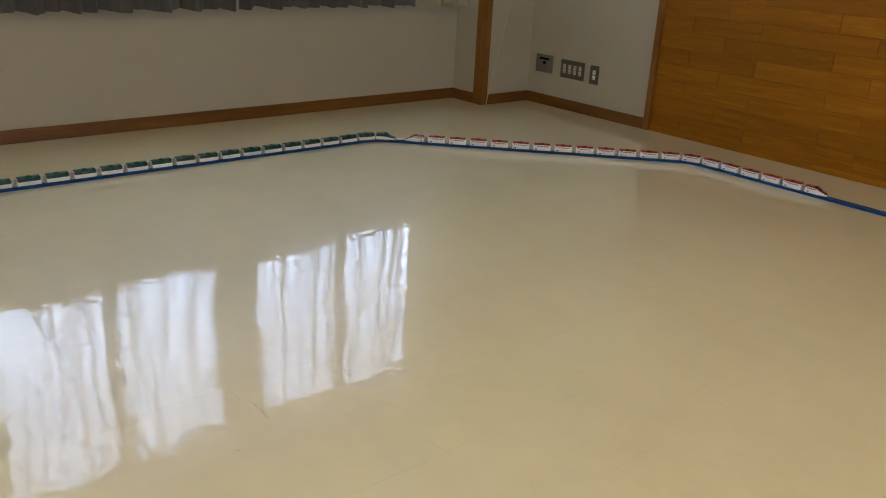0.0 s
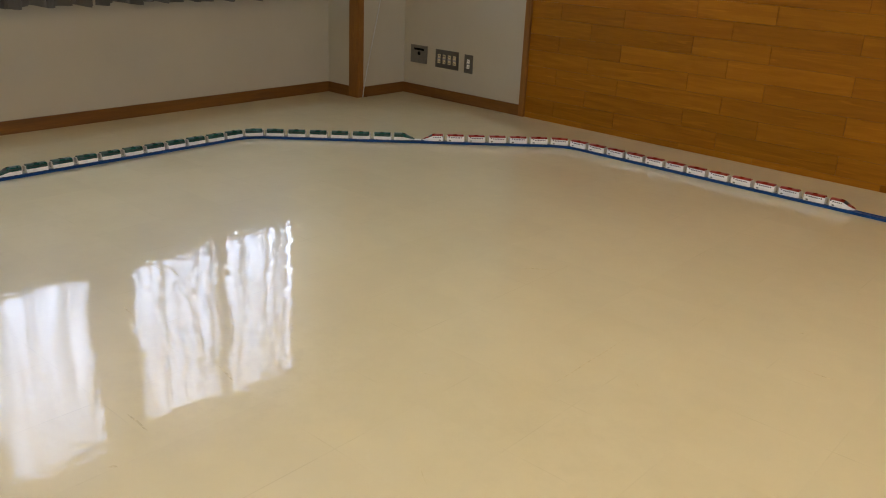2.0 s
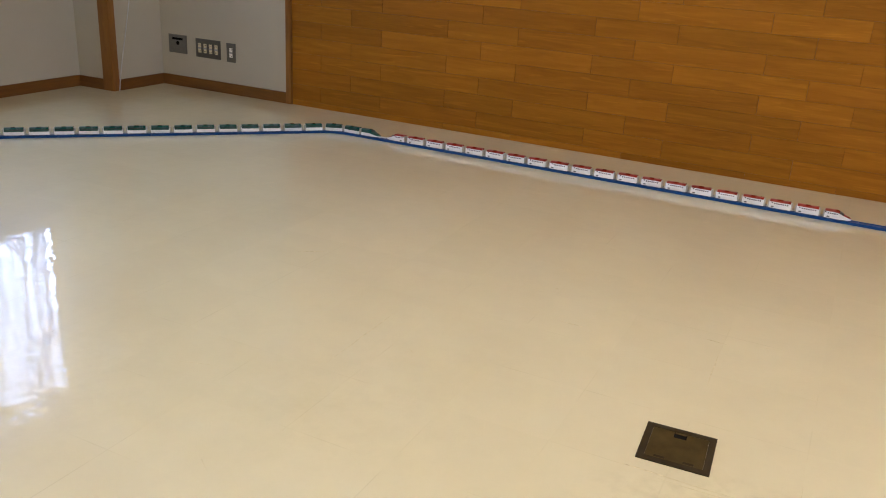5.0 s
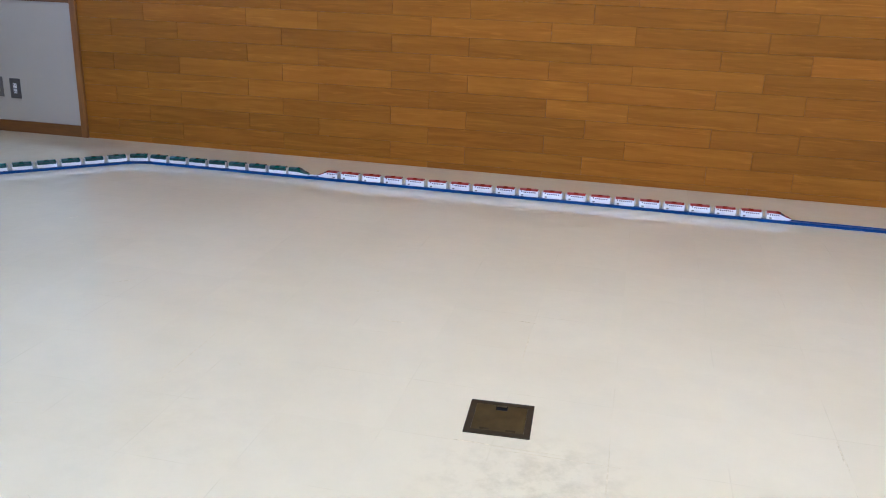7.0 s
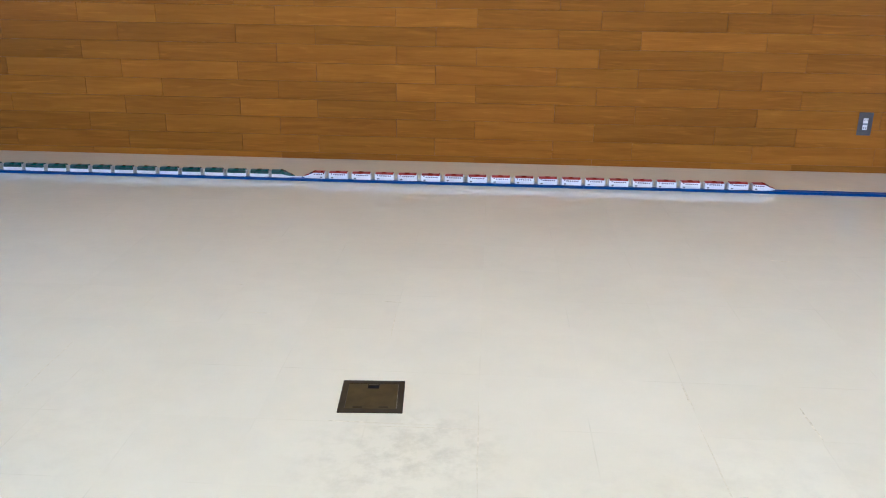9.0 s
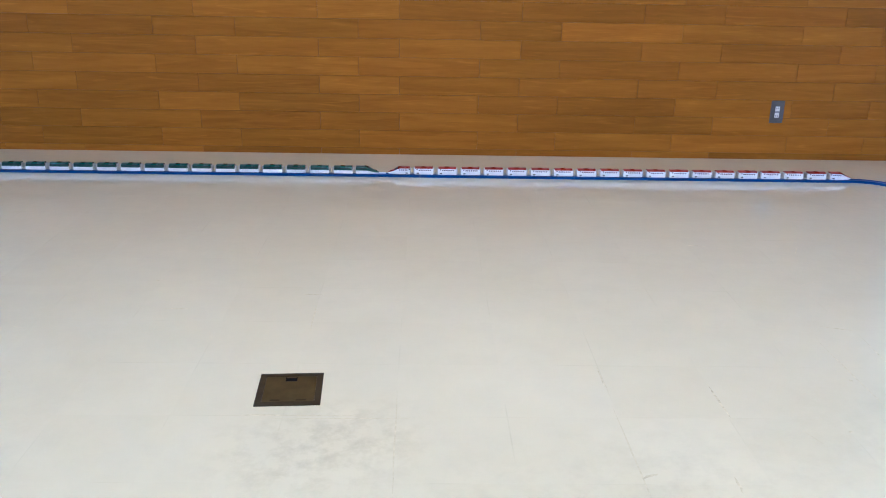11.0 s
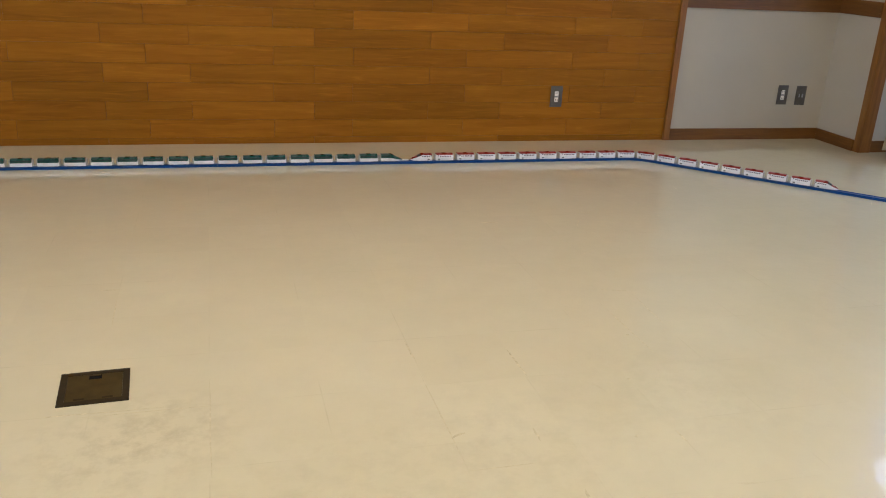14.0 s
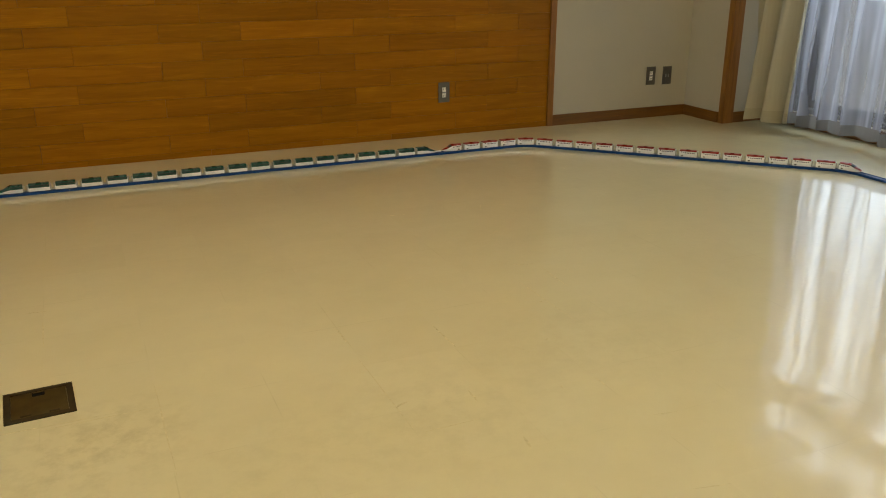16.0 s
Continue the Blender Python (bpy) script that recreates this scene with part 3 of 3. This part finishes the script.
# ---- floor box, wall plates, cord ----
def floor_outlet():
    ob = root("floor_outlet", "tarnished brass floor outlet cover set flush in the vinyl", "floor outlet", "", pose(-0.202, -2.596, 0, 0, 0, 3.3))
    h = 0.0805
    bm = bmesh.new()
    for q in ((-h, h, -h, -h + 0.016), (-h, h, h - 0.016, h), (-h, -h + 0.016, -h + 0.016, h - 0.016), (h - 0.016, h, -h + 0.016, h - 0.016)):
        box(bm, *q, 0.0, 0.0035)
    part("frame", bm, M_BRASS_DARK, ob)
    bm = bmesh.new()
    box(bm, -h + 0.0165, h - 0.0165, -h + 0.0165, h - 0.0165, 0.0, 0.003, 0.0008)
    part("lid", bm, M_BRASS, ob, "brown brass hinged lid")
    # flat patch on the lid: the recess's shade put in as near-black
    bm = bmesh.new()
    box(bm, -0.0145, 0.0145, h - 0.042, h - 0.020, 0.003, 0.0036)
    latch = part("latch_recess", bm, M_DARK, ob, "flat near-black patch in place of the recess's shade")
    bm = bmesh.new()
    box(bm, -0.0125, 0.0125, h - 0.0265, h - 0.0205, 0.0036, 0.0046, 0.0004)
    part("latch", bm, M_BRASS, latch)
    for x in (-0.032, 0.032):
        bm = bmesh.new()
        box(bm, x - 0.012, x + 0.012, -h + 0.020, -h + 0.027, 0.003, 0.0038, 0.0003)
        part("hinge", bm, M_BRASS_DARK, ob)


def wall_plate(name, x, z, w, kind, label, face=M_STEEL):
    """A steel plate on the wall with its openings, switches or sockets, and screws."""
    ob = root(name, label, "outlet", "", pose(x, 0, z))
    bm = bmesh.new()
    box(bm, -w / 2, w / 2, -0.004, 0.0, -0.06, 0.06, 0.0012)
    part("plate", bm, face, ob)
    if kind == "phone":
        bm = bmesh.new()
        box(bm, -0.045, 0.045, -0.0055, -0.0042, 0.026, 0.040, 0.0003)
        part("hood", bm, M_DARK, ob)
        bm = bmesh.new()
        cyl(bm, 0.013, 0.003, pose(0.002, -0.005, 0.006, 90, 0, 0))
        part("jack", bm, M_DARK, ob)
    elif kind == "blank":
        for k in (-1, 1):
            bm = bmesh.new()
            box(bm, k * 0.011 - 0.004, k * 0.011 + 0.004, -0.006, -0.0042, -0.012, 0.010)
            part("jack", bm, M_GREY, ob)
    else:
        n = 4 if kind == "four" else 1
        for i in range(n):
            cx = (i - (n - 1) / 2) * 0.046
            bm = bmesh.new()
            box(bm, cx - 0.0120, cx + 0.0120, -0.0065, -0.0042, -0.030, 0.030, 0.0008)
            insert = part("socket", bm, M_SOCKET if n == 1 else M_SOCKET_OLD, ob, "ivory plastic socket insert" if n == 1 else "yellowed plastic socket insert")
            for zz in (-0.02, 0.02):
                for k in (-0.0055, 0.0055):
                    # slots are raised near-black boxes, colour in place of their shade
                    bm = bmesh.new()
                    box(bm, cx + k - 0.0012, cx + k + 0.0012, -0.0072, -0.0066, zz - 0.004, zz + 0.004)
                    part("slot", bm, M_DARK, insert)
            bm = bmesh.new()
            box(bm, cx - 0.0130, cx + 0.0130, -0.0075, -0.0066, -0.0045, 0.0045)
            part("bridge", bm, M_GREY, insert)
    for zz in (-0.048, 0.048):
        bm = bmesh.new()
        cyl(bm, 0.003, 0.002, pose(0, -0.0048, zz, 90, 0, 0), 10)
        part("screw", bm, M_STEEL, ob)
    return ob


floor_outlet()
wall_plate("phone_plate", -4.106, 0.277, 0.155, "phone", "pale steel wall plate with a dark round jack", M_STEEL_PALE)
wall_plate("outlet_plate", -3.848, 0.271, 0.206, "four", "brushed steel wall plate with four yellowed power sockets")
wall_plate("outlet_plate", -3.658, 0.266, 0.072, "one", "brushed steel wall plate with one ivory power socket")
wall_plate("outlet_plate", 2.029, 0.262, 0.072, "one", "brushed steel power socket plate on the wooden planks")
wall_plate("outlet_plate", 3.548, 0.279, 0.072, "one", "brushed steel power socket plate on the white wall")
wall_plate("phone_plate", 3.681, 0.276, 0.072, "blank", "brushed steel jack plate beside a power socket")


def tube(name, pts, r, material, label, category):
    cu = bpy.data.curves.new(name, "CURVE")
    cu.dimensions, cu.bevel_depth, cu.bevel_resolution = "3D", r, 3
    sp = cu.splines.new("NURBS")
    sp.points.add(len(pts) - 1)
    for p, q in zip(sp.points, pts):
        p.co = (*q, 1)
    sp.use_endpoint_u, sp.order_u = True, 3
    cu.materials.append(material)
    ob = new(name, cu)
    return tagged(ob, label, category)


tube("cord", [(-4.2255, -0.415, 0.004), (-4.2254, -0.41, 0.05), (-4.2257, -0.375, 0.2), (-4.2258, -0.325, 0.39), (-4.2258, -0.25, 0.69), (-4.2258, -0.16, 1.1), (-4.2258, -0.07, 1.6), (-4.23, -0.04, 2.1), (-4.23, -0.03, TOP)], 0.0034, M_CORD, "thin white cord hanging down the column to the floor", "cord")


# ---- floor scuffs ----
def streak(bm, x0, y0, x1, y1, w, z=0.0006):
    """A worn line on the floor, thin at both ends and a little wavering."""
    n = 7
    d = Vector((x1 - x0, y1 - y0, 0))
    s = Vector((-d.y, d.x, 0)).normalized()
    left, right = [], []
    for i in range(n):
        f = i / (n - 1)
        p = Vector((x0, y0, z)) + d * f + s * random.uniform(-0.3, 0.3) * w
        h = s * w * (0.15 + math.sin(math.pi * f)) * 0.5
        left.append(bm.verts.new(p + h))
        right.append(bm.verts.new(p - h))
    for i in range(n - 1):
        bm.faces.new((left[i], left[i + 1], right[i + 1], right[i]))


bm = bmesh.new()
for q in ((-0.66, -2.1, -0.58, -2.1, 0.003), (-1.63, -2.08, -1.55, -2.02, 0.003), (-0.26, -1.975, -0.19, -1.98, 0.0025), (1.13, -1.455, 1.22, -1.465, 0.003),
          (0.87, -2.55, 0.875, -2.72, 0.003), (0.6, -2.46, 0.6, -2.57, 0.002), (1.33, -2.19, 1.43, -2.22, 0.0025), (1.42, -2.24, 1.41, -2.5, 0.002),
          (-0.30, -2.72, -0.20, -2.72, 0.003), (-1.762, -3.224, -1.66, -3.245, 0.003), (-1.712, -3.505, -1.61, -3.509, 0.003), (-2.258, -3.22, -2.155, -3.235, 0.003),
          (-2.444, -2.958, -2.337, -2.98, 0.003), (-1.551, -3.638, -1.535, -3.622, 0.004), (0.825, -3.207, 0.817, -3.262, 0.004), (1.135, -3.03, 1.139, -3.086, 0.003), (0.6, -2.97, 0.64, -2.95, 0.004), (0.8, -2.96, 0.8, -3.02, 0.003)):
    streak(bm, *q[:4], q[4] * 1.8)
for x, y, r in ((1.03, -3.04, 0.006), (1.14, -2.78, 0.007), (1.26, -2.53, 0.006), (1.88, -2.70, 0.006), (-0.75, -1.87, 0.006), (-1.814, -2.94, 0.006)):
    streak(bm, x - r, y, x + r, y + 0.3 * r, 0.008)
tagged(part("scuff_marks", bm, M_SCUFF), "dark scuffs and scratches on the vinyl floor", "scuff mark", "", "stuff")
bm = bmesh.new()
rnd = random.Random(5)
for _ in range(45):
    x, y, a, ln = rnd.uniform(-3.2, 3.2), rnd.uniform(-4.2, -1.0), rnd.uniform(0, 3.14), rnd.uniform(0.02, 0.12)
    streak(bm, x, y, x + ln * math.cos(a), y + ln * math.sin(a), rnd.uniform(0.0012, 0.003), 0.0005)
# floor seams, drawn as thin straight strokes
for x, y0, y1 in ((0.068, -2.60, -3.05), (0.60, -2.47, -2.60), (0.60, -2.66, -3.09), (-0.20, -2.05, -2.26), (1.28, -2.3, -2.75), (-1.1, -2.3, -2.7)):
    streak(bm, x, y0, x + 0.004, y1, 0.0035, 0.0005)
for x0, x1, y in ((-0.32, -0.02, -2.722), (-0.22, 0.12, -2.735), (0.60, 0.77, -3.10)):
    streak(bm, x0, y, x1, y + 0.003, 0.0035, 0.0005)
tagged(part("wear_and_seam_marks", bm, M_SEAM_WEAR), "faint wear lines and tile seams on the vinyl floor", "wear mark", "", "stuff")

# ---- track ----
CORNERS = [Vector(p) for p in ((-3.757, -6.3), (-3.757, -1.6802), (-2.5445, -0.4677), (2.3404, -0.4677), (3.554, -1.6813), (3.554, -6.3))]
RADIUS = 0.215


def lay_line():
    """The track's centre line: points, directions and lengths, with every 45 degree corner rounded. Zero lies in the long side."""
    pts, kinds = [CORNERS[0]], []
    t = RADIUS * math.tan(radians(22.5))
    for a, b, c in zip(CORNERS, CORNERS[1:], CORNERS[2:]):
        u, w = (b - a).normalized(), (c - b).normalized()
        start = b - u * t
        centre = start + Vector((u.y, -u.x)) * RADIUS
        kinds.append((pts[-1].copy(), start.copy(), None))
        arc = []
        for k in range(13):
            g = -radians(45) * k / 12
            d = start - centre
            arc.append(centre + Vector((math.cos(g) * d.x - math.sin(g) * d.y, math.sin(g) * d.x + math.cos(g) * d.y)))
        kinds.append((start.copy(), arc[-1].copy(), arc))
        pts += arc
    kinds.append((pts[-1].copy(), CORNERS[-1], None))
    pts.append(CORNERS[-1])
    run = [0.0]
    for a, b in zip(pts, pts[1:]):
        run.append(run[-1] + (b - a).length)
    return np.array([tuple(p) for p in pts]), np.array(run), kinds


LINE, RUN, KINDS = lay_line()
zero = next(r + (-LINE[i][0]) for i, r in enumerate(RUN) if abs(LINE[i][1] + 0.4677) < 1e-4 and LINE[i + 1][0] > 1)
RUN = RUN - zero
PROFILE = [(-0.0190, 0), (-0.0198, 0.0010), (-0.0200, 0.0118), (-0.0193, 0.0125), (-0.0145, 0.0125), (-0.0145, 0.0088), (-0.0095, 0.0088), (-0.0095, 0.0107),
           (0.0095, 0.0107), (0.0095, 0.0088), (0.0145, 0.0088), (0.0145, 0.0125), (0.0193, 0.0125), (0.0200, 0.0118), (0.0198, 0.0010), (0.0190, 0)]


def sweep(bm, pts):
    rings = []
    for i, p in enumerate(pts):
        d = (pts[min(i + 1, len(pts) - 1)] - pts[max(i - 1, 0)]).normalized()
        s = Vector((-d.y, d.x))
        rings.append([bm.verts.new((p.x + s.x * y, p.y + s.y * y, z)) for y, z in PROFILE])
    n = len(PROFILE)
    for a, b in zip(rings, rings[1:]):
        for k in range(n):
            bm.faces.new((a[k], a[(k + 1) % n], b[(k + 1) % n], b[k]))
    bm.faces.new(rings[0])
    bm.faces.new(rings[-1][::-1])
    return bm


def toy_track():
    ob = root("toy_track", "blue plastic toy train track laid on the vinyl floor", "toy track")
    for a, b, arc in KINDS:
        if arc:
            part("curved_rail", sweep(bmesh.new(), arc), M_RAIL, ob)
            continue
        long = (b - a).length
        n = max(1, round(long / 0.2125))
        step = (b - a) / n
        bm = sweep(bmesh.new(), [Vector((0.0004, 0)), Vector((step.length - 0.0004, 0))])
        me = mesh_of("straight_rail", bm, M_RAIL)
        for k in range(n):
            piece = new("straight_rail", me)
            piece.parent = ob
            p = a + step * k
            piece.matrix_basis = pose(p.x, p.y, 0, 0, 0, math.degrees(math.atan2(step.y, step.x)))


toy_track()

# ---- toy train cars ----
RING = [(-0.93, 0.0), (-1.0, 0.10), (-1.0, 0.46), (-0.985, 0.64), (-0.95, 0.79), (-0.82, 0.92), (-0.48, 0.985), (0, 1.0)]
RING = RING + [(-u, v) for u, v in RING[-2::-1]]
LOW, HIGH, WIDE = 0.0115, 0.0478, 0.0185
NOSE = [(0.0, 1, 1, 0), (0.38, 1, 1, 0), (0.46, 1, 0.98, 0), (0.54, 0.985, 0.90, 0), (0.62, 0.95, 0.77, 0), (0.70, 0.90, 0.63, 0), (0.80, 0.81, 0.49, 0), (0.90, 0.66, 0.35, 0.02), (0.965, 0.48, 0.25, 0.05), (1.0, 0.26, 0.17, 0.08)]


def shell(long, nosed, split, swell=0.0, strips=None, part_of=None):
    """Upper and lower halves of a car's shell, swept along its length. part_of limits it to some stations."""
    if nosed:
        rows = [(-long / 2 + f * long, w, h, lo) for f, w, h, lo in NOSE]
    else:
        rows = [(-long / 2, 0.965, 0.975, 0.01), (-long / 2 + 0.0018, 1, 1, 0), (long / 2 - 0.0018, 1, 1, 0), (long / 2, 0.965, 0.975, 0.01)]
    if part_of:
        rows = rows[part_of[0]:part_of[1]]

    def build(lo, hi):
        bm = bmesh.new()
        rings = []
        for x, w, h, base in rows:
            tall = HIGH - LOW
            rings.append([bm.verts.new((x, u * (WIDE * w + swell), LOW + tall * base + (tall * (h - base)) * v + swell * v)) for u, v in RING[lo:hi + 1]])
        for a, b in zip(rings, rings[1:]):
            for k in range(hi - lo):
                bm.faces.new((a[k], b[k], b[k + 1], a[k + 1]))
        if not part_of:
            bm.faces.new(rings[0])
            bm.faces.new(rings[-1][::-1])
        return bm

    last = len(RING) - 1
    if strips:
        return build(*strips)
    upper = build(split, last - split)
    lower = bmesh.new()
    rings = []
    order = list(range(0, split + 1)) + list(range(last - split, last + 1))
    for x, w, h, base in rows:
        tall = HIGH - LOW
        rings.append([lower.verts.new((x, RING[k][0] * WIDE * w, LOW + tall * base + tall * (h - base) * RING[k][1])) for k in order])
    n = len(order)
    for a, b in zip(rings, rings[1:]):
        for k in range(n):
            lower.faces.new((a[k], b[k], b[(k + 1) % n], a[(k + 1) % n]))
    lower.faces.new(rings[0])
    lower.faces.new(rings[-1][::-1])
    return upper, lower


def car(colour, long, nosed, label, category, group, hitch=False):
    """One toy coach or nose car: shell halves, windows, gangways, bogies and wheels. Its base lies on the floor, its front to +x."""
    red = colour == "red"
    ob = root("toy_train_nose_car" if nosed else "toy_train_coach", label, category, group)
    upper, lower = shell(long, nosed, 4 if red else 2)
    if not nosed:
        upper = shell(long - 0.005, False, 4 if red else 2, 0.0001)[0]
    part("roof", upper, M_RED if red else M_GREEN, ob, "red roof shell" if red else "dark green upper shell", True)
    part("body", lower, M_WHITE, ob, "white body shell", True)
    if red:
        xs = [-0.022 + 0.0088 * k for k in range(5 if nosed else 7)]
        if nosed:
            xs = [x - 0.018 for x in xs]
        me = mesh_of("window", box(bmesh.new(), -0.0025, 0.0025, -0.0005, 0.0005, -0.0026, 0.0026), M_BLACK)
        mark = mesh_of("door_mark", box(bmesh.new(), -0.0052, 0.0052, -0.0005, 0.0005, -0.0024, 0.0024), M_BLACK)
        for side in (-1, 1):
            for x in xs:
                w = new("window", me)
                w.parent = ob
                w.location = (x, side * (WIDE * 0.996), 0.0335)
            for x, z in ((xs[0] - 0.011, 0.0365),):
                w = new("window", me)
                w.parent = ob
                w.location = (x, side * (WIDE * 0.99), z)
            w = new("door_mark", mark)
            w.parent = ob
            w.location = (-long / 2 + 0.016, side * (WIDE + 0.0001), 0.0185)
    else:
        for lo, hi in ((3, 4), (10, 11)):
            band = shell(long - (0.0 if nosed else 0.008), nosed, 0, 0.0004, (lo, hi), (0, 3) if nosed else (0, 4))
            part("window_band", band, M_GREEN_DARK, ob, "dark window band", True)
    if nosed:
        bm = shell(long, True, 0, 0.0007, (4, 10) if red else (5, 9), (3, 6) if red else (3, 5))
        part("windscreen", bm, M_BLACK, ob, "black wrap-round windscreen", True)
    bm = bmesh.new()
    box(bm, -long / 2 + 0.006, long / 2 - (0.03 if nosed else 0.006), -0.0135, 0.0135, 0.0098, 0.0116)
    part("underframe", bm, M_GREY, ob)
    ends = (-1,) if nosed else (-1, 1)
    for e in ends:
        bm = bmesh.new()
        x = e * long / 2
        box(bm, min(x, x + e * 0.006), max(x, x + e * 0.006), -0.0125, 0.0125, 0.014, 0.042, 0.0008)
        part("gangway", bm, M_IVORY, ob, "pale ivory gangway end")
    bm = bmesh.new()
    box(bm, -long / 2 - 0.0225, -long / 2 + 0.002, -0.010, 0.010, 0.0112, 0.0165, 0.0005)
    part("coupler", bm, M_GREY, ob)
    if hitch:
        bm = bmesh.new()
        box(bm, long / 2 - 0.006, long / 2 + 0.034, -0.006, 0.006, 0.0108, 0.0165, 0.0012)
        part("hitch", bm, M_WHITE, ob, "white plastic nose hitch")
    wheel = mesh_of("wheel", cyl(bmesh.new(), 0.0058, 0.0035, pose(0, 0, 0, 90, 0, 0), 14), M_BLACK)
    for x in (-0.030, 0.022 if nosed else 0.030):
        for y in (-0.012, 0.012):
            w = new("wheel", wheel)
            w.parent = ob
            w.location = (x, y, 0.0110)
    return ob


PITCH, GAP = 0.1142, 0.0225
RED_COACH = "white toy bullet train coach with red roof on track"
RED_NOSE = "white toy bullet train nose car with red roof on track"
GREEN_COACH = "green and white toy bullet train coach on track"
GREEN_NOSE = "green and white toy bullet train nose car on track"
TRAIN = []


def set_out():
    """All cars in order, each with the place of its middle behind the leading nose and which way it faces."""
    long = 0.12 - GAP / 2
    nose = car("red", long, True, RED_NOSE, "toy train", "red toy train")
    coach = car("red", PITCH - GAP, False, RED_COACH, "toy train", "red toy train")
    gnose = car("green", 0.1115, True, GREEN_NOSE, "toy train", "green toy train", True)
    gcoach = car("green", PITCH - GAP, False, GREEN_COACH, "toy train", "green toy train")
    TRAIN.append((nose, -long / 2, 1))
    for k in range(18):
        TRAIN.append((coach if k == 0 else copy_thing(coach, pose(0, 0, 0)), -0.12 - PITCH * (k + 0.5), 1))
    TRAIN.append((copy_thing(nose, pose(0, 0, 0)), -2.1756 - GAP / 2 - long / 2, -1))
    TRAIN.append((gnose, -2.338 - 0.1115 / 2, 1))
    for k in range(17):
        TRAIN.append((gcoach if k == 0 else copy_thing(gcoach, pose(0, 0, 0)), -2.4552 - PITCH * (k + 0.5), 1))
    last = car("green", 0.1115, True, GREEN_NOSE, "toy train", "green toy train")
    TRAIN.append((last, -2.4552 - PITCH * 17 - GAP / 2 - 0.1115 / 2, -1))


set_out()

# ---- wall planks, in rows of two long and one short ----
ROW, LONG, SHORT = 0.0965, 0.634, 0.4226


def planks():
    period = 2 * LONG + SHORT
    shared = {}

    def plank(x0, x1, z0, z1):
        key = (round(x1 - x0, 3), round(z1 - z0, 3))
        if key not in shared:
            bm = bmesh.new()
            w, h = x1 - x0 - 0.0008, z1 - z0 - 0.0006
            c = 0.0009
            back = [bm.verts.new((sx * w / 2, 0.016, sz * h / 2)) for sx, sz in ((-1, -1), (1, -1), (1, 1), (-1, 1))]
            edge = [bm.verts.new((sx * w / 2, c, sz * h / 2)) for sx, sz in ((-1, -1), (1, -1), (1, 1), (-1, 1))]
            front = [bm.verts.new((sx * (w / 2 - c), 0.0, sz * (h / 2 - c))) for sx, sz in ((-1, -1), (1, -1), (1, 1), (-1, 1))]
            bm.faces.new(front)
            for p, q in ((back, edge), (edge, front)):
                for k in range(4):
                    bm.faces.new((p[k], p[(k + 1) % 4], q[(k + 1) % 4], q[k]))
            shared[key] = mesh_of("plank", bm, M_PLANK)
        ob = new("plank", shared[key])
        ob.parent = wall_north
        ob.location = ((x0 + x1) / 2, random.uniform(-0.0006, 0.0006), (z0 + z1) / 2)

    z, row = 0.0345 - ROW, 0
    while z < TOP - 0.001:
        z0, z1 = max(z, 0.0), min(z + ROW, TOP)
        first = -1.274 if row % 2 else -1.060
        steps = (0, SHORT, SHORT + LONG) if row % 2 else (0, LONG, LONG + SHORT)
        cuts = sorted({round(first + period * k + s, 4) for k in range(-3, 4) for s in steps})
        cuts = [WOOD_L] + [c for c in cuts if WOOD_L + 0.03 < c < WOOD_R - 0.03] + [WOOD_R]
        for a, b in zip(cuts, cuts[1:]):
            plank(a, b, z0, z1)
        z, row = z + ROW, row + 1


planks()

# ---- motion of the train ----
NOSE_AT = [(0, -1.943), (0.5, -1.758), (1, -1.565), (1.5, -1.372), (2, -1.182), (2.5, -0.99), (3, -0.795), (3.5, -0.602), (4, -0.424), (6.5, 0.453), (7, 0.622), (7.5, 0.778), (8, 0.938),
           (8.5, 1.107), (11, 2.093), (11.5, 2.296), (12, 2.488), (12.5, 2.667), (13, 2.841), (13.5, 3.025), (14, 3.204), (14.5, 3.384), (15, 3.573), (15.5, 3.76), (16, 3.955)]


def nose_at(t):
    """Way of the leading nose at t, smooth from key to key."""
    k = max(i for i in range(len(NOSE_AT) - 1) if NOSE_AT[i][0] <= t + 1e-6)
    (t0, s0), (t1, s1) = NOSE_AT[k], NOSE_AT[k + 1]
    d = (s1 - s0) / (t1 - t0)
    m0 = d if k == 0 else (s1 - NOSE_AT[k - 1][1]) / (t1 - NOSE_AT[k - 1][0])
    m1 = d if k == len(NOSE_AT) - 2 else (NOSE_AT[k + 2][1] - s0) / (NOSE_AT[k + 2][0] - t0)
    f, h = (t - t0) / (t1 - t0), t1 - t0
    return s0 * (2 * f**3 - 3 * f**2 + 1) + s1 * (3 * f**2 - 2 * f**3) + h * m0 * (f**3 - 2 * f**2 + f) + h * m1 * (f**3 - f**2)


def on_track(s):
    s = s + 0.1555
    return np.interp(s, RUN, LINE[:, 0]), np.interp(s, RUN, LINE[:, 1])


def car_pose(s, facing):
    """A car whose middle is at s, set on its two axles."""
    ax, ay = on_track(s - 0.03)
    bx, by = on_track(s + 0.03)
    turn = math.degrees(math.atan2(by - ay, bx - ax)) + (0 if facing > 0 else 180)
    return pose((ax + bx) / 2, (ay + by) / 2, 0.0035, 0, 0, turn)


def motions():
    for ob, behind, facing in TRAIN:
        walk(ob, [(k / 5, car_pose(nose_at(k / 5) + behind, facing)) for k in range(81)])


motions()
